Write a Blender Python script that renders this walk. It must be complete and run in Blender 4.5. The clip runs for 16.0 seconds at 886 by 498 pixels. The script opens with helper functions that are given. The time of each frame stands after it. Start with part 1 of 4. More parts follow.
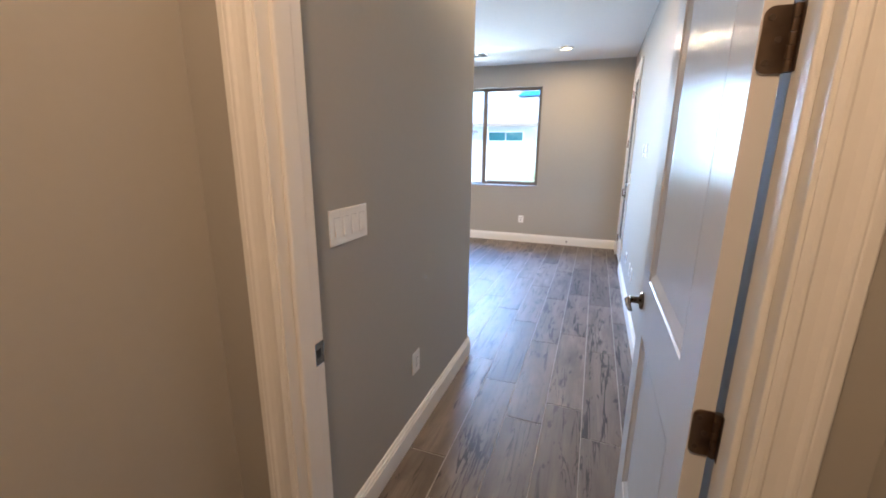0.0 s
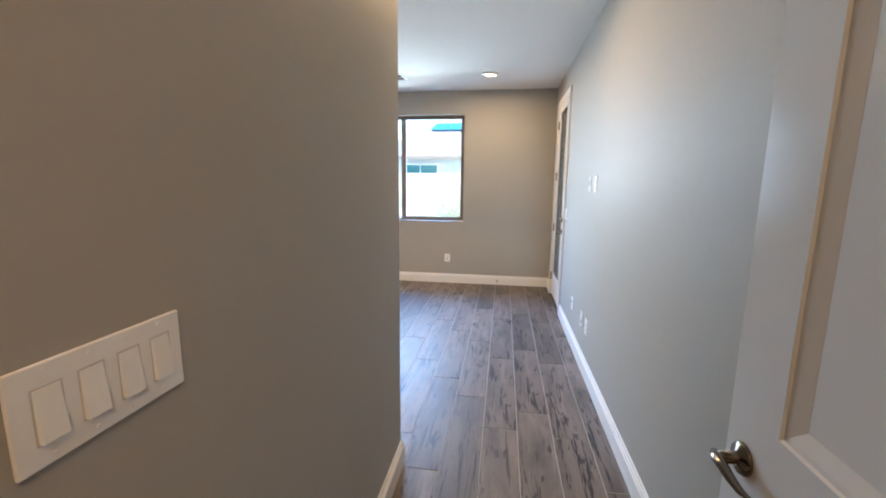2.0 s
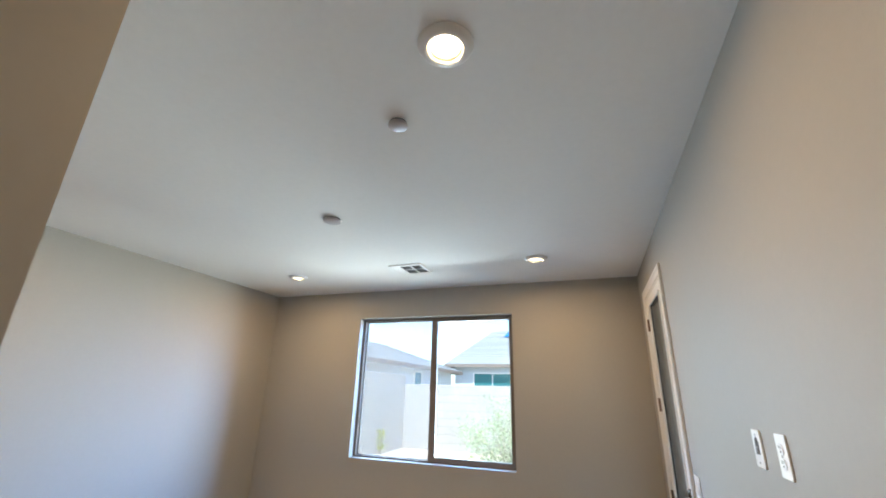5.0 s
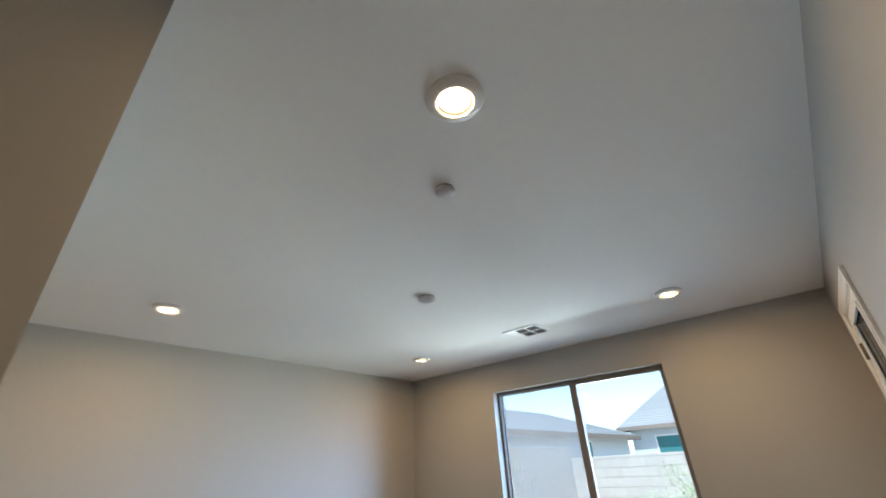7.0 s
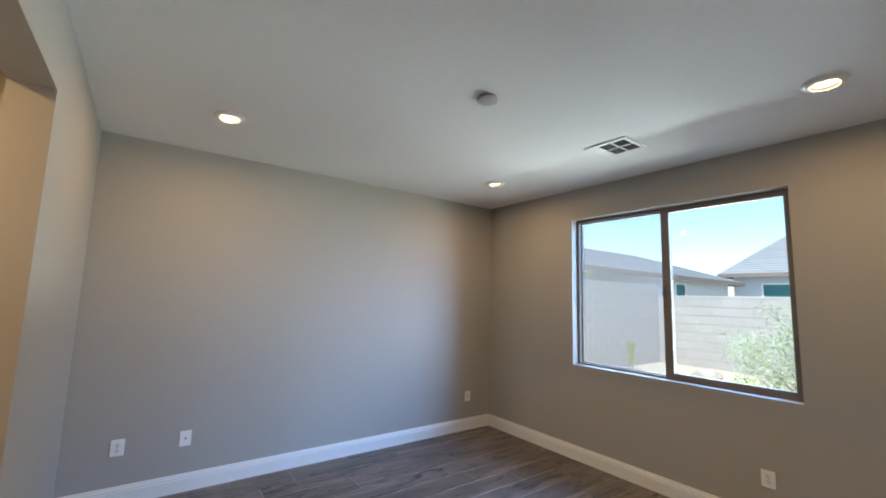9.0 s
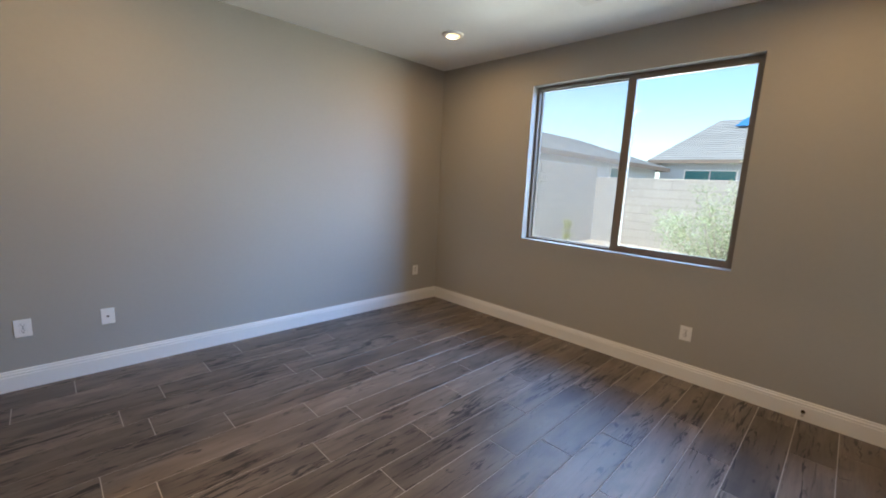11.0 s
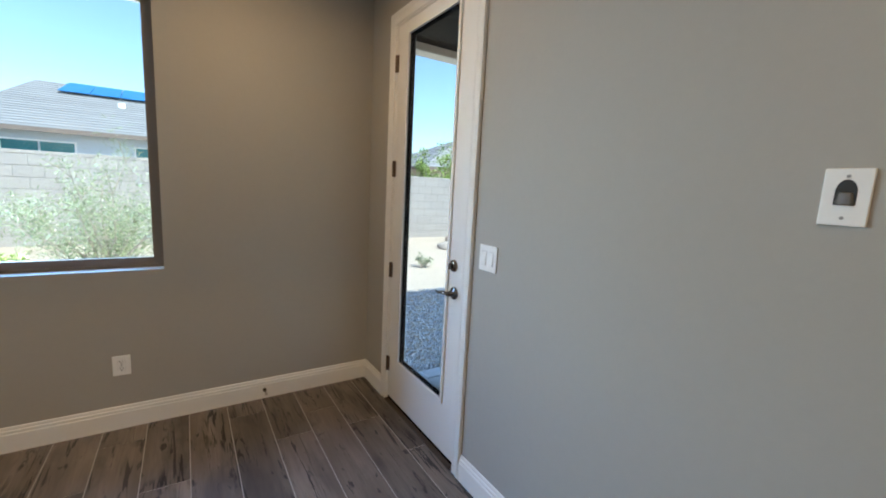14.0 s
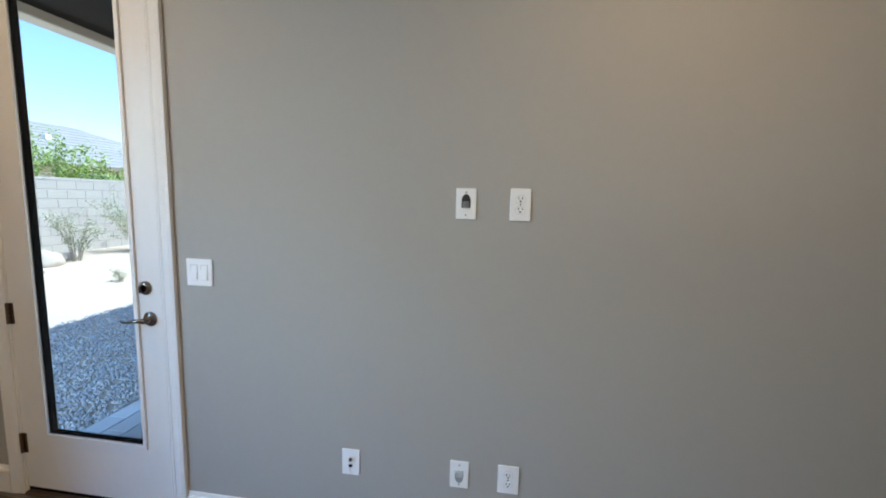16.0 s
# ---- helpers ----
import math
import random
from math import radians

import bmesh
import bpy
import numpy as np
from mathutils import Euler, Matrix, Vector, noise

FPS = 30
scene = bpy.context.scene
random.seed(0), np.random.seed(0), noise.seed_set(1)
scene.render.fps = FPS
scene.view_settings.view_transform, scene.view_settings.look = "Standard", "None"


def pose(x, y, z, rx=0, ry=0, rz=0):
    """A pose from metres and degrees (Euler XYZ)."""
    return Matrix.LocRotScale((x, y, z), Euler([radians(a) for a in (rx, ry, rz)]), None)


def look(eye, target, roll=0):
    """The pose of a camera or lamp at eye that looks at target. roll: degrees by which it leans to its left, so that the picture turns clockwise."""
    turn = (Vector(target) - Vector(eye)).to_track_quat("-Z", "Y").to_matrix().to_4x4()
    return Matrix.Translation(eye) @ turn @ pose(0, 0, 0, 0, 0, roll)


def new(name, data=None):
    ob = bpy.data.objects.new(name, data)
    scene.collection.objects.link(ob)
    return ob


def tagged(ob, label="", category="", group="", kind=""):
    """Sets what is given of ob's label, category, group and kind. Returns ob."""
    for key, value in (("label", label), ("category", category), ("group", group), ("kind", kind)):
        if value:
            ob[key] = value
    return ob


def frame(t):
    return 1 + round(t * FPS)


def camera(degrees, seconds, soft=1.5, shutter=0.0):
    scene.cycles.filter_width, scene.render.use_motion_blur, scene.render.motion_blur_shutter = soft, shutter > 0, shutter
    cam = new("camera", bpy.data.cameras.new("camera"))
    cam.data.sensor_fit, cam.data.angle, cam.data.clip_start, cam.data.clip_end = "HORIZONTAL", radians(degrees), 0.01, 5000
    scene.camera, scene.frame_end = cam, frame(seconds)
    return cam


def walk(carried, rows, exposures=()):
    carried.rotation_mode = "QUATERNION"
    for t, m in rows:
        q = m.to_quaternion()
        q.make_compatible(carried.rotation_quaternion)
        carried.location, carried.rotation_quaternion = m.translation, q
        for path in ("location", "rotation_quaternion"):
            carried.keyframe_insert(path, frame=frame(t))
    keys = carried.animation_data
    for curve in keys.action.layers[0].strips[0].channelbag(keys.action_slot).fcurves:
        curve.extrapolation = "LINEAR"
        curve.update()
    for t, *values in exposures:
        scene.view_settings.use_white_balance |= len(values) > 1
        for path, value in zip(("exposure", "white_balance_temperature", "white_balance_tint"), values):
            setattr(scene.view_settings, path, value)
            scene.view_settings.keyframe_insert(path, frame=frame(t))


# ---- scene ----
cam = camera(95.1, 16.0, soft=1.9)
PATH = [
    (0, (0.377, 0.233, 1.474), (-0.295, 2.056, 0.997), 0.5),
    (0.5, (0.325, 0.443, 1.463), (-0.209, 2.309, 0.981), -0.4),
    (1, (0.248, 0.587, 1.458), (-0.225, 2.467, 0.969), -0.8),
    (1.5, (0.122, 0.806, 1.462), (-0.242, 2.721, 1.014), -0.2),
    (2, (0.095, 0.983, 1.479), (-0.193, 2.935, 1.155), 0.6),
    (2.5, (0.182, 1.299, 1.504), (-0.045, 3.282, 1.376), 1.8),
    (3, (0.179, 1.597, 1.51), (0.013, 3.589, 1.566), 2.6),
    (3.5, (0.171, 1.889, 1.54), (0.036, 3.873, 1.744), 2.9),
    (4, (0.273, 2.158, 1.58), (0.026, 4.113, 1.923), 3.2),
    (4.5, (0.298, 2.377, 1.598), (-0.119, 4.27, 2.091), 2.8),
    (5, (0.26, 2.584, 1.637), (-0.379, 4.362, 2.293), 1.5),
    (5.2, (0.269, 2.652, 1.645), (-0.47, 4.365, 2.364), 0.8),
    (7.3, (0.436, 2.884, 1.695), (-0.746, 4.201, 2.627), -1.9),
    (7.5, (0.417, 2.93, 1.68), (-0.822, 4.241, 2.544), -1.1),
    (8, (0.371, 3.066, 1.652), (-1.027, 4.341, 2.298), 0.9),
    (8.5, (0.356, 3.179, 1.596), (-1.18, 4.386, 2.024), 1.9),
    (8.7, (0.352, 3.22, 1.584), (-1.228, 4.398, 1.925), 2.1),
    (10.8, (0.14, 3.312, 1.461), (-1.331, 4.637, 1.178), 2.9),
    (11, (0.083, 3.343, 1.463), (-1.314, 4.736, 1.134), 2.7),
    (11.5, (-0.007, 3.406, 1.454), (-1.119, 5.02, 1.056), 2.7),
    (12, (-0.024, 3.554, 1.43), (-0.761, 5.367, 1.015), 3.1),
    (12.5, (-0.031, 3.78, 1.435), (-0.316, 5.719, 1.037), 3.3),
    (13, (-0.091, 3.914, 1.429), (0.095, 5.87, 1.059), 3.5),
    (13.5, (-0.251, 4.006, 1.432), (0.39, 5.873, 1.106), 3.3),
    (14, (-0.371, 4.07, 1.453), (0.697, 5.735, 1.163), 2.9),
    (14.5, (-0.451, 4.148, 1.457), (1.03, 5.475, 1.239), 2.8),
    (15, (-0.542, 4.195, 1.466), (1.234, 5.098, 1.29), 2.4),
    (15.5, (-0.676, 4.199, 1.487), (1.244, 4.726, 1.301), 1.9),
    (16, (-0.767, 4.196, 1.492), (1.198, 4.482, 1.249), 1.4),
]
EXPOSURES = [(0, 3.05, 4900, 3), (0.5, 2.95, 4850, 1), (1, 2.9, 4900, -1), (2, 2.8, 5200, 1), (3, 2.65, 5300, 2), (4, 2.5, 5350, 0), (5, 2.25, 5450, 0), (7.5, 1.9, 5400, -1), (8.7, 1.8, 5500, 1), (11, 1.72, 5850, 1), (12.5, 1.72, 5800, 0), (13.5, 1.72, 5650, -1), (14.5, 1.85, 5400, -3), (15.5, 1.9, 5350, -3), (16, 1.9, 5350, -2)]
walk(cam, [(t, look(eye, target, roll)) for t, eye, target, roll in PATH], EXPOSURES)

# ---- world and sun ----
SUN_EL, SUN_ROT = radians(58), math.pi - 0.35
world = bpy.data.worlds.new("world")
scene.world = world
world.use_nodes = True
wn = world.node_tree
sky = wn.nodes.new("ShaderNodeTexSky")
sky.dust_density, sky.ozone_density, sky.altitude = 1.2, 0.7, 400
sky.sky_type, sky.sun_disc, sky.sun_elevation, sky.sun_rotation = "NISHITA", False, SUN_EL, SUN_ROT
wn.nodes["Background"].inputs[1].default_value = 0.088
wn.links.new(sky.outputs[0], wn.nodes["Background"].inputs[0])

sun_data = bpy.data.lights.new("sun", "SUN")
sun_data.energy, sun_data.angle, sun_data.color = 2.0, radians(0.5), (1.0, 0.95, 0.87)
sun_dir = Vector((math.sin(SUN_ROT) * math.cos(SUN_EL), math.cos(SUN_ROT) * math.cos(SUN_EL), math.sin(SUN_EL)))
sun = new("sun", sun_data)
sun.matrix_world = look(sun_dir * 40, (0, 0, 0))

ROOM_LAMP_WATTS, HALL_LAMP_WATTS, CLOSET_LAMP_WATTS = 2.9, 3.2, 14.0
LAMP_COLOUR, HALL_LAMP_COLOUR = (1.0, 0.57, 0.25), (1.0, 0.54, 0.25)


# lamps added beyond the window to boost what it lets in: pale ground bounce up to the ceiling, open sky from the side
def daylight_fill(name, at, target, width, height, watts, colour, spread=180):
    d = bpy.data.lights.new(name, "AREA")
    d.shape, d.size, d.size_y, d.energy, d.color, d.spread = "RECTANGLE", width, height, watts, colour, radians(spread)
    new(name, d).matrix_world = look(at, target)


# five added fills hang in the yard where no lamp stands
daylight_fill("ground_bounce_fill", (-1.3, 12.2, 0.27), (-1.35, 6.9, 1.6), 4.0, 0.3, 74.0, (1.0, 1.0, 0.92), 110)
daylight_fill("ground_bounce_fill", (0.25, 8.3, 1.35), (-1.8, 6.4, 1.7), 1.1, 1.1, 11.0, (1.0, 0.93, 0.80), 95)
daylight_fill("sky_side_fill", (0.25, 8.3, 2.75), (-1.8, 6.4, 1.3), 1.1, 1.3, 30.0, (0.27, 0.51, 1.0), 95)
daylight_fill("sky_side_fill", (-3.1, 9.5, 2.5), (0.765, 4.0, 1.8), 3.4, 3.0, 90.0, (0.82, 0.90, 0.98), 150)
daylight_fill("sky_side_fill", (-3.1, 9.5, 4.3), (0.765, 4.0, 1.0), 3.2, 1.4, 76.0, (0.14, 0.40, 1.0), 150)

# ---- plan, in metres ----
XR, XL, YF, YB = 0.765, -3.56, 6.86, 2.875      # room: side walls, window wall, back wall
XH = -0.399                                    # short passage wall
YD0, YD1 = 0.865, 0.985                        # wall of the entry door
DX0, DX1 = -0.212, 0.625                       # entry door opening
DOOR_H = 2.43
HC = 2.743                                     # ceiling
YS = -1.5                                      # end of the entry hall
GROUND = -0.12


# ---- materials ----
def material(name):
    m = bpy.data.materials.new(name)
    m.use_nodes = True
    return m, m.node_tree.nodes, m.node_tree.links, m.node_tree.nodes["Principled BSDF"]


def ramp(nodes, stops):
    r = nodes.new("ShaderNodeValToRGB")
    while len(r.color_ramp.elements) < len(stops):
        r.color_ramp.elements.new(0.5)
    for e, (p, c) in zip(r.color_ramp.elements, stops):
        e.position, e.color = p, (*c, 1)
    return r


def surface(name, colour, rough=0.5, metal=0.0, vary=0.06, big=1.5, fine=60.0, bump=0.1, bump_scale=None, spec=0.5, per_object=0.0, dist=0.002):
    """A painted, stone or metal surface: large and fine variation of colour and gloss, with a fine relief."""
    m, n, l, b = material(name)
    tc = n.new("ShaderNodeNewGeometry")
    n1, n2 = n.new("ShaderNodeTexNoise"), n.new("ShaderNodeTexNoise")
    n1.inputs["Scale"].default_value, n1.inputs["Detail"].default_value = big, 4
    n2.inputs["Scale"].default_value, n2.inputs["Detail"].default_value = fine, 3
    for t in (n1, n2):
        l.new(tc.outputs["Position"], t.inputs["Vector"])
    lo, hi = [c * (1 - vary) for c in colour], [min(1, c * (1 + vary)) for c in colour]
    r = ramp(n, [(0.3, lo), (0.7, hi)])
    add = n.new("ShaderNodeMath")
    add.operation = "MULTIPLY_ADD"
    l.new(n2.outputs[0], add.inputs[0])
    add.inputs[1].default_value = 0.5
    half = n.new("ShaderNodeMath")
    half.operation = "MULTIPLY"
    half.inputs[1].default_value = 0.5
    l.new(n1.outputs[0], half.inputs[0])
    l.new(half.outputs[0], add.inputs[2])
    l.new(add.outputs[0], r.inputs[0])
    colour_out = r.outputs[0]
    if per_object:
        oi, hsv, mr = n.new("ShaderNodeObjectInfo"), n.new("ShaderNodeHueSaturation"), n.new("ShaderNodeMapRange")
        mr.inputs[3].default_value, mr.inputs[4].default_value = 1 - per_object, 1 + per_object
        l.new(oi.outputs["Random"], mr.inputs[0])
        l.new(mr.outputs[0], hsv.inputs["Value"])
        l.new(colour_out, hsv.inputs["Color"])
        colour_out = hsv.outputs[0]
    l.new(colour_out, b.inputs["Base Color"])
    rr = n.new("ShaderNodeMapRange")
    rr.inputs[3].default_value, rr.inputs[4].default_value = max(0.02, rough - 0.06), min(1, rough + 0.06)
    l.new(n1.outputs[0], rr.inputs[0])
    l.new(rr.outputs[0], b.inputs["Roughness"])
    b.inputs["Metallic"].default_value = metal
    b.inputs["Specular IOR Level"].default_value = spec
    if bump:
        n3, bp = n.new("ShaderNodeTexNoise"), n.new("ShaderNodeBump")
        n3.inputs["Scale"].default_value, n3.inputs["Detail"].default_value = bump_scale or fine, 3
        l.new(tc.outputs["Position"], n3.inputs["Vector"])
        bp.inputs["Strength"].default_value, bp.inputs["Distance"].default_value = bump, dist
        l.new(n3.outputs[0], bp.inputs["Height"])
        l.new(bp.outputs[0], b.inputs["Normal"])
    return m


def emitter(name, colour, strength):
    m, n, l, b = material(name)
    b.inputs["Base Color"].default_value = (*[min(1, c) for c in colour], 1)
    b.inputs["Emission Color"].default_value = (*colour, 1)
    b.inputs["Emission Strength"].default_value = strength
    return m


def pane_material(name, tint):
    m, n, l, b = material(name)
    tr, gl, mx, lw = (n.new("ShaderNodeBsdfTransparent"), n.new("ShaderNodeBsdfGlossy"), n.new("ShaderNodeMixShader"), n.new("ShaderNodeLayerWeight"))
    tr.inputs[0].default_value = (*tint, 1)
    gl.inputs["Roughness"].default_value = 0.02
    lw.inputs["Blend"].default_value = 0.5
    pw, ad = n.new("ShaderNodeMath"), n.new("ShaderNodeMath")
    pw.operation, ad.operation = "POWER", "MULTIPLY_ADD"
    pw.inputs[1].default_value = 5.0
    ad.inputs[1].default_value, ad.inputs[2].default_value = 0.7, 0.014
    l.new(lw.outputs["Facing"], pw.inputs[0])
    l.new(pw.outputs[0], ad.inputs[0])
    l.new(ad.outputs[0], mx.inputs[0])
    l.new(tr.outputs[0], mx.inputs[1])
    l.new(gl.outputs[0], mx.inputs[2])
    l.new(mx.outputs[0], n["Material Output"].inputs[0])
    return m


def screen_material(name):
    """Fine grey insect mesh, too fine to resolve: part open, part light-catching thread."""
    m, n, l, b = material(name)
    tr, mx = n.new("ShaderNodeBsdfTransparent"), n.new("ShaderNodeMixShader")
    b.inputs["Base Color"].default_value = (0.75, 0.75, 0.75, 1)
    b.inputs["Roughness"].default_value = 0.6
    mx.inputs[0].default_value = 0.19
    l.new(tr.outputs[0], mx.inputs[1])
    l.new(b.outputs[0], mx.inputs[2])
    l.new(mx.outputs[0], n["Material Output"].inputs[0])
    return m


def tile_material():
    """Wood-look porcelain: taupe grain along the length, dark cracks and knots, each tile its own print."""
    m, n, l, b = material("wood_look_porcelain")
    tc, oi = n.new("ShaderNodeTexCoord"), n.new("ShaderNodeObjectInfo")
    off = n.new("ShaderNodeVectorMath")
    off.operation = "MULTIPLY_ADD"
    comb = n.new("ShaderNodeCombineXYZ")
    for i, k in enumerate((37.0, 91.0, 53.0)):
        mul = n.new("ShaderNodeMath")
        mul.operation = "MULTIPLY"
        mul.inputs[1].default_value = k
        l.new(oi.outputs["Random"], mul.inputs[0])
        l.new(mul.outputs[0], comb.inputs[i])
    off.inputs[1].default_value = (1, 1, 1)
    l.new(tc.outputs["Object"], off.inputs[0])
    l.new(comb.outputs[0], off.inputs[2])

    def grain(sx, sy, detail, rough=0.55, distort=0.0):
        mp, t = n.new("ShaderNodeMapping"), n.new("ShaderNodeTexNoise")
        mp.inputs["Scale"].default_value = (sx, sy, 1)
        t.inputs["Scale"].default_value, t.inputs["Detail"].default_value = 1.0, detail
        t.inputs["Roughness"].default_value, t.inputs["Distortion"].default_value = rough, distort
        l.new(off.outputs[0], mp.inputs[0])
        l.new(mp.outputs[0], t.inputs["Vector"])
        return t

    wide, fine, streak, knot, crack = grain(9, 1.3, 5, 0.6, 0.3), grain(130, 5, 4), grain(22, 1.6, 6, 0.65, 0.6), grain(24, 7.0, 3, 0.5, 0.4), grain(34, 2.0, 5, 0.6, 0.8)
    base = ramp(n, [(0.28, (0.105, 0.083, 0.064)), (0.5, (0.168, 0.136, 0.109)), (0.72, (0.235, 0.196, 0.160))])
    l.new(wide.outputs[0], base.inputs[0])

    def mix(a, factor, colour, kind="MIX"):
        mx = n.new("ShaderNodeMixRGB")
        mx.blend_type = kind
        l.new(a, mx.inputs[1])
        l.new(factor, mx.inputs[0])
        mx.inputs[2].default_value = (*colour, 1)
        return mx.outputs[0]

    def pick(tex, a, bb, top):
        r = n.new("ShaderNodeMapRange")
        r.inputs[1].default_value, r.inputs[2].default_value, r.inputs[3].default_value, r.inputs[4].default_value = a, bb, 0, top
        r.clamp = True
        l.new(tex.outputs[0], r.inputs[0])
        return r.outputs[0]

    c = mix(base.outputs[0], pick(fine, 0.45, 0.72, 0.45), (0.11, 0.09, 0.078))
    c = mix(c, pick(streak, 0.54, 0.72, 0.6), (0.075, 0.062, 0.055))
    smudge, vein, gate = grain(6.5, 2.6, 4, 0.55, 0.5), grain(12, 0.8, 4, 0.6, 0.5), grain(5, 1.1, 2)
    c = mix(c, pick(smudge, 0.52, 0.78, 0.8), (0.05, 0.043, 0.040))
    c = mix(c, pick(knot, 0.64, 0.70, 0.93), (0.030, 0.026, 0.024))
    c = mix(c, pick(crack, 0.615, 0.655, 0.9), (0.028, 0.023, 0.021))
    # long checks in the print: thin level lines of a stretched noise, only here and there
    off_mid, both = n.new("ShaderNodeMath"), n.new("ShaderNodeMath")
    off_mid.operation, both.operation = "COMPARE", "MULTIPLY"
    off_mid.inputs[1].default_value, off_mid.inputs[2].default_value = 0.5, 0.018
    l.new(vein.outputs[0], off_mid.inputs[0])
    l.new(off_mid.outputs[0], both.inputs[0])
    l.new(pick(gate, 0.52, 0.59, 0.95), both.inputs[1])
    c = mix(c, both.outputs[0], (0.014, 0.011, 0.010))
    vein_b, gate_b = grain(17, 1.5, 3, 0.6, 0.9), grain(8, 1.6, 2)
    line_b, both_b = n.new("ShaderNodeMath"), n.new("ShaderNodeMath")
    line_b.operation, both_b.operation = "COMPARE", "MULTIPLY"
    line_b.inputs[1].default_value, line_b.inputs[2].default_value = 0.54, 0.012
    l.new(vein_b.outputs[0], line_b.inputs[0])
    l.new(line_b.outputs[0], both_b.inputs[0])
    l.new(pick(gate_b, 0.55, 0.60, 0.88), both_b.inputs[1])
    c = mix(c, both_b.outputs[0], (0.017, 0.014, 0.012))
    hsv, mr = n.new("ShaderNodeHueSaturation"), n.new("ShaderNodeMapRange")
    mr.inputs[3].default_value, mr.inputs[4].default_value = 0.74, 1.22
    l.new(oi.outputs["Random"], mr.inputs[0])
    l.new(mr.outputs[0], hsv.inputs["Value"])
    l.new(c, hsv.inputs["Color"])
    l.new(hsv.outputs[0], b.inputs["Base Color"])
    rr = n.new("ShaderNodeMapRange")
    rr.inputs[3].default_value, rr.inputs[4].default_value = 0.36, 0.50
    l.new(streak.outputs[0], rr.inputs[0])
    l.new(rr.outputs[0], b.inputs["Roughness"])
    b.inputs["Specular IOR Level"].default_value = 0.45
    bp = n.new("ShaderNodeBump")
    bp.inputs["Strength"].default_value, bp.inputs["Distance"].default_value = 0.12, 0.001
    l.new(streak.outputs[0], bp.inputs["Height"])
    l.new(bp.outputs[0], b.inputs["Normal"])
    return m


def leaf_material(name, dark, light):
    m, n, l, b = material(name)
    g = n.new("ShaderNodeNewGeometry")
    r = ramp(n, [(0.0, dark), (1.0, light)])
    l.new(g.outputs["Random Per Island"], r.inputs[0])
    l.new(r.outputs[0], b.inputs["Base Color"])
    b.inputs["Roughness"].default_value = 0.55
    return m


WALL = surface("greige_wall_paint", (0.398, 0.382, 0.342), 0.62, vary=0.02, big=0.8, fine=40, bump=0.18, bump_scale=95, spec=0.35, dist=0.0015)
CEILING = surface("ceiling_paint", (0.86, 0.86, 0.84), 0.85, vary=0.02, big=1.0, fine=30, bump=0.3, bump_scale=48, spec=0.2, dist=0.002)
TRIM = surface("white_trim_paint", (0.80, 0.79, 0.76), 0.38, vary=0.015, big=2, fine=30, bump=0.05, bump_scale=60)
DOOR_PAINT = surface("white_door_paint", (0.66, 0.66, 0.66), 0.21, vary=0.015, big=2, fine=25, bump=0.03, bump_scale=30, spec=0.07)
PLATE = surface("white_plastic", (0.85, 0.85, 0.83), 0.35, vary=0.01, bump=0)
# near-black for dark jacks, and for shade coloured into slots, holes and gaps
DARK = surface("dark_slot_and_shade", (0.02, 0.02, 0.02), 0.6, vary=0.1, bump=0)
# grey of small screws, also shade coloured into cable openings and vent slats
GREY_CAVITY = surface("grey_plastic_and_shade", (0.30, 0.30, 0.30), 0.6, vary=0.1, bump=0)
# grey that puts the shade of hairline plate gaps into the colour
SHADOW_GAP = surface("shadow_gap_grey", (0.60, 0.60, 0.59), 0.5, vary=0.02, bump=0)
COVER = surface("grey_cover_plastic", (0.52, 0.505, 0.52), 0.28, vary=0.03, bump=0)
NICKEL = surface("satin_nickel", (0.22, 0.19, 0.16), 0.20, metal=1.0, vary=0.05, fine=120, bump=0.03)
BRONZE = surface("bronze_hinge_metal", (0.20, 0.145, 0.105), 0.34, metal=1.0, vary=0.12, fine=90, bump=0.05)
VINYL = surface("tan_window_vinyl", (0.17, 0.14, 0.11), 0.45, vary=0.03, bump=0.04)
GASKET = surface("black_gasket", (0.008, 0.008, 0.009), 0.9, vary=0.1, bump=0, spec=0.0)
THRESHOLD = surface("bronze_threshold", (0.085, 0.062, 0.045), 0.5, metal=0.3, vary=0.1, bump=0.05)
GROUT = surface("light_grout", (0.44, 0.41, 0.37), 0.9, vary=0.10, big=3, fine=200, bump=0.3, bump_scale=400)
TILE = tile_material()
GLASS = pane_material("clear_glass", (0.975, 0.985, 0.985))
SCREEN = screen_material("insect_screen")
LENS = emitter("lit_lamp_lens", (1.0, 0.66, 0.29), 1.2)
SPRING = surface("white_rubber", (0.5, 0.48, 0.45), 0.6, vary=0.05, bump=0)
STUCCO = surface("tan_stucco", (0.50, 0.43, 0.34), 0.9, vary=0.06, big=2, fine=60, bump=0.5, bump_scale=90, dist=0.004)
STUCCO_GREY = surface("grey_stucco", (0.50, 0.54, 0.57), 0.9, vary=0.05, big=1, fine=40, bump=0.3, bump_scale=60)
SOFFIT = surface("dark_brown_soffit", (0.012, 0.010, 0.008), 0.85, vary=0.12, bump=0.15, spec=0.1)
BLOCK = surface("concrete_block", (0.385, 0.355, 0.325), 0.92, vary=0.07, big=5, fine=80, bump=0.5, bump_scale=120, per_object=0.035, dist=0.003)
MORTAR = surface("block_mortar", (0.28, 0.258, 0.235), 0.95, vary=0.1, fine=100, bump=0.3)
ROOF_TILE = surface("grey_roof_tile", (0.27, 0.265, 0.26), 0.85, vary=0.1, big=0.8, fine=12, bump=0.3, per_object=0.07)
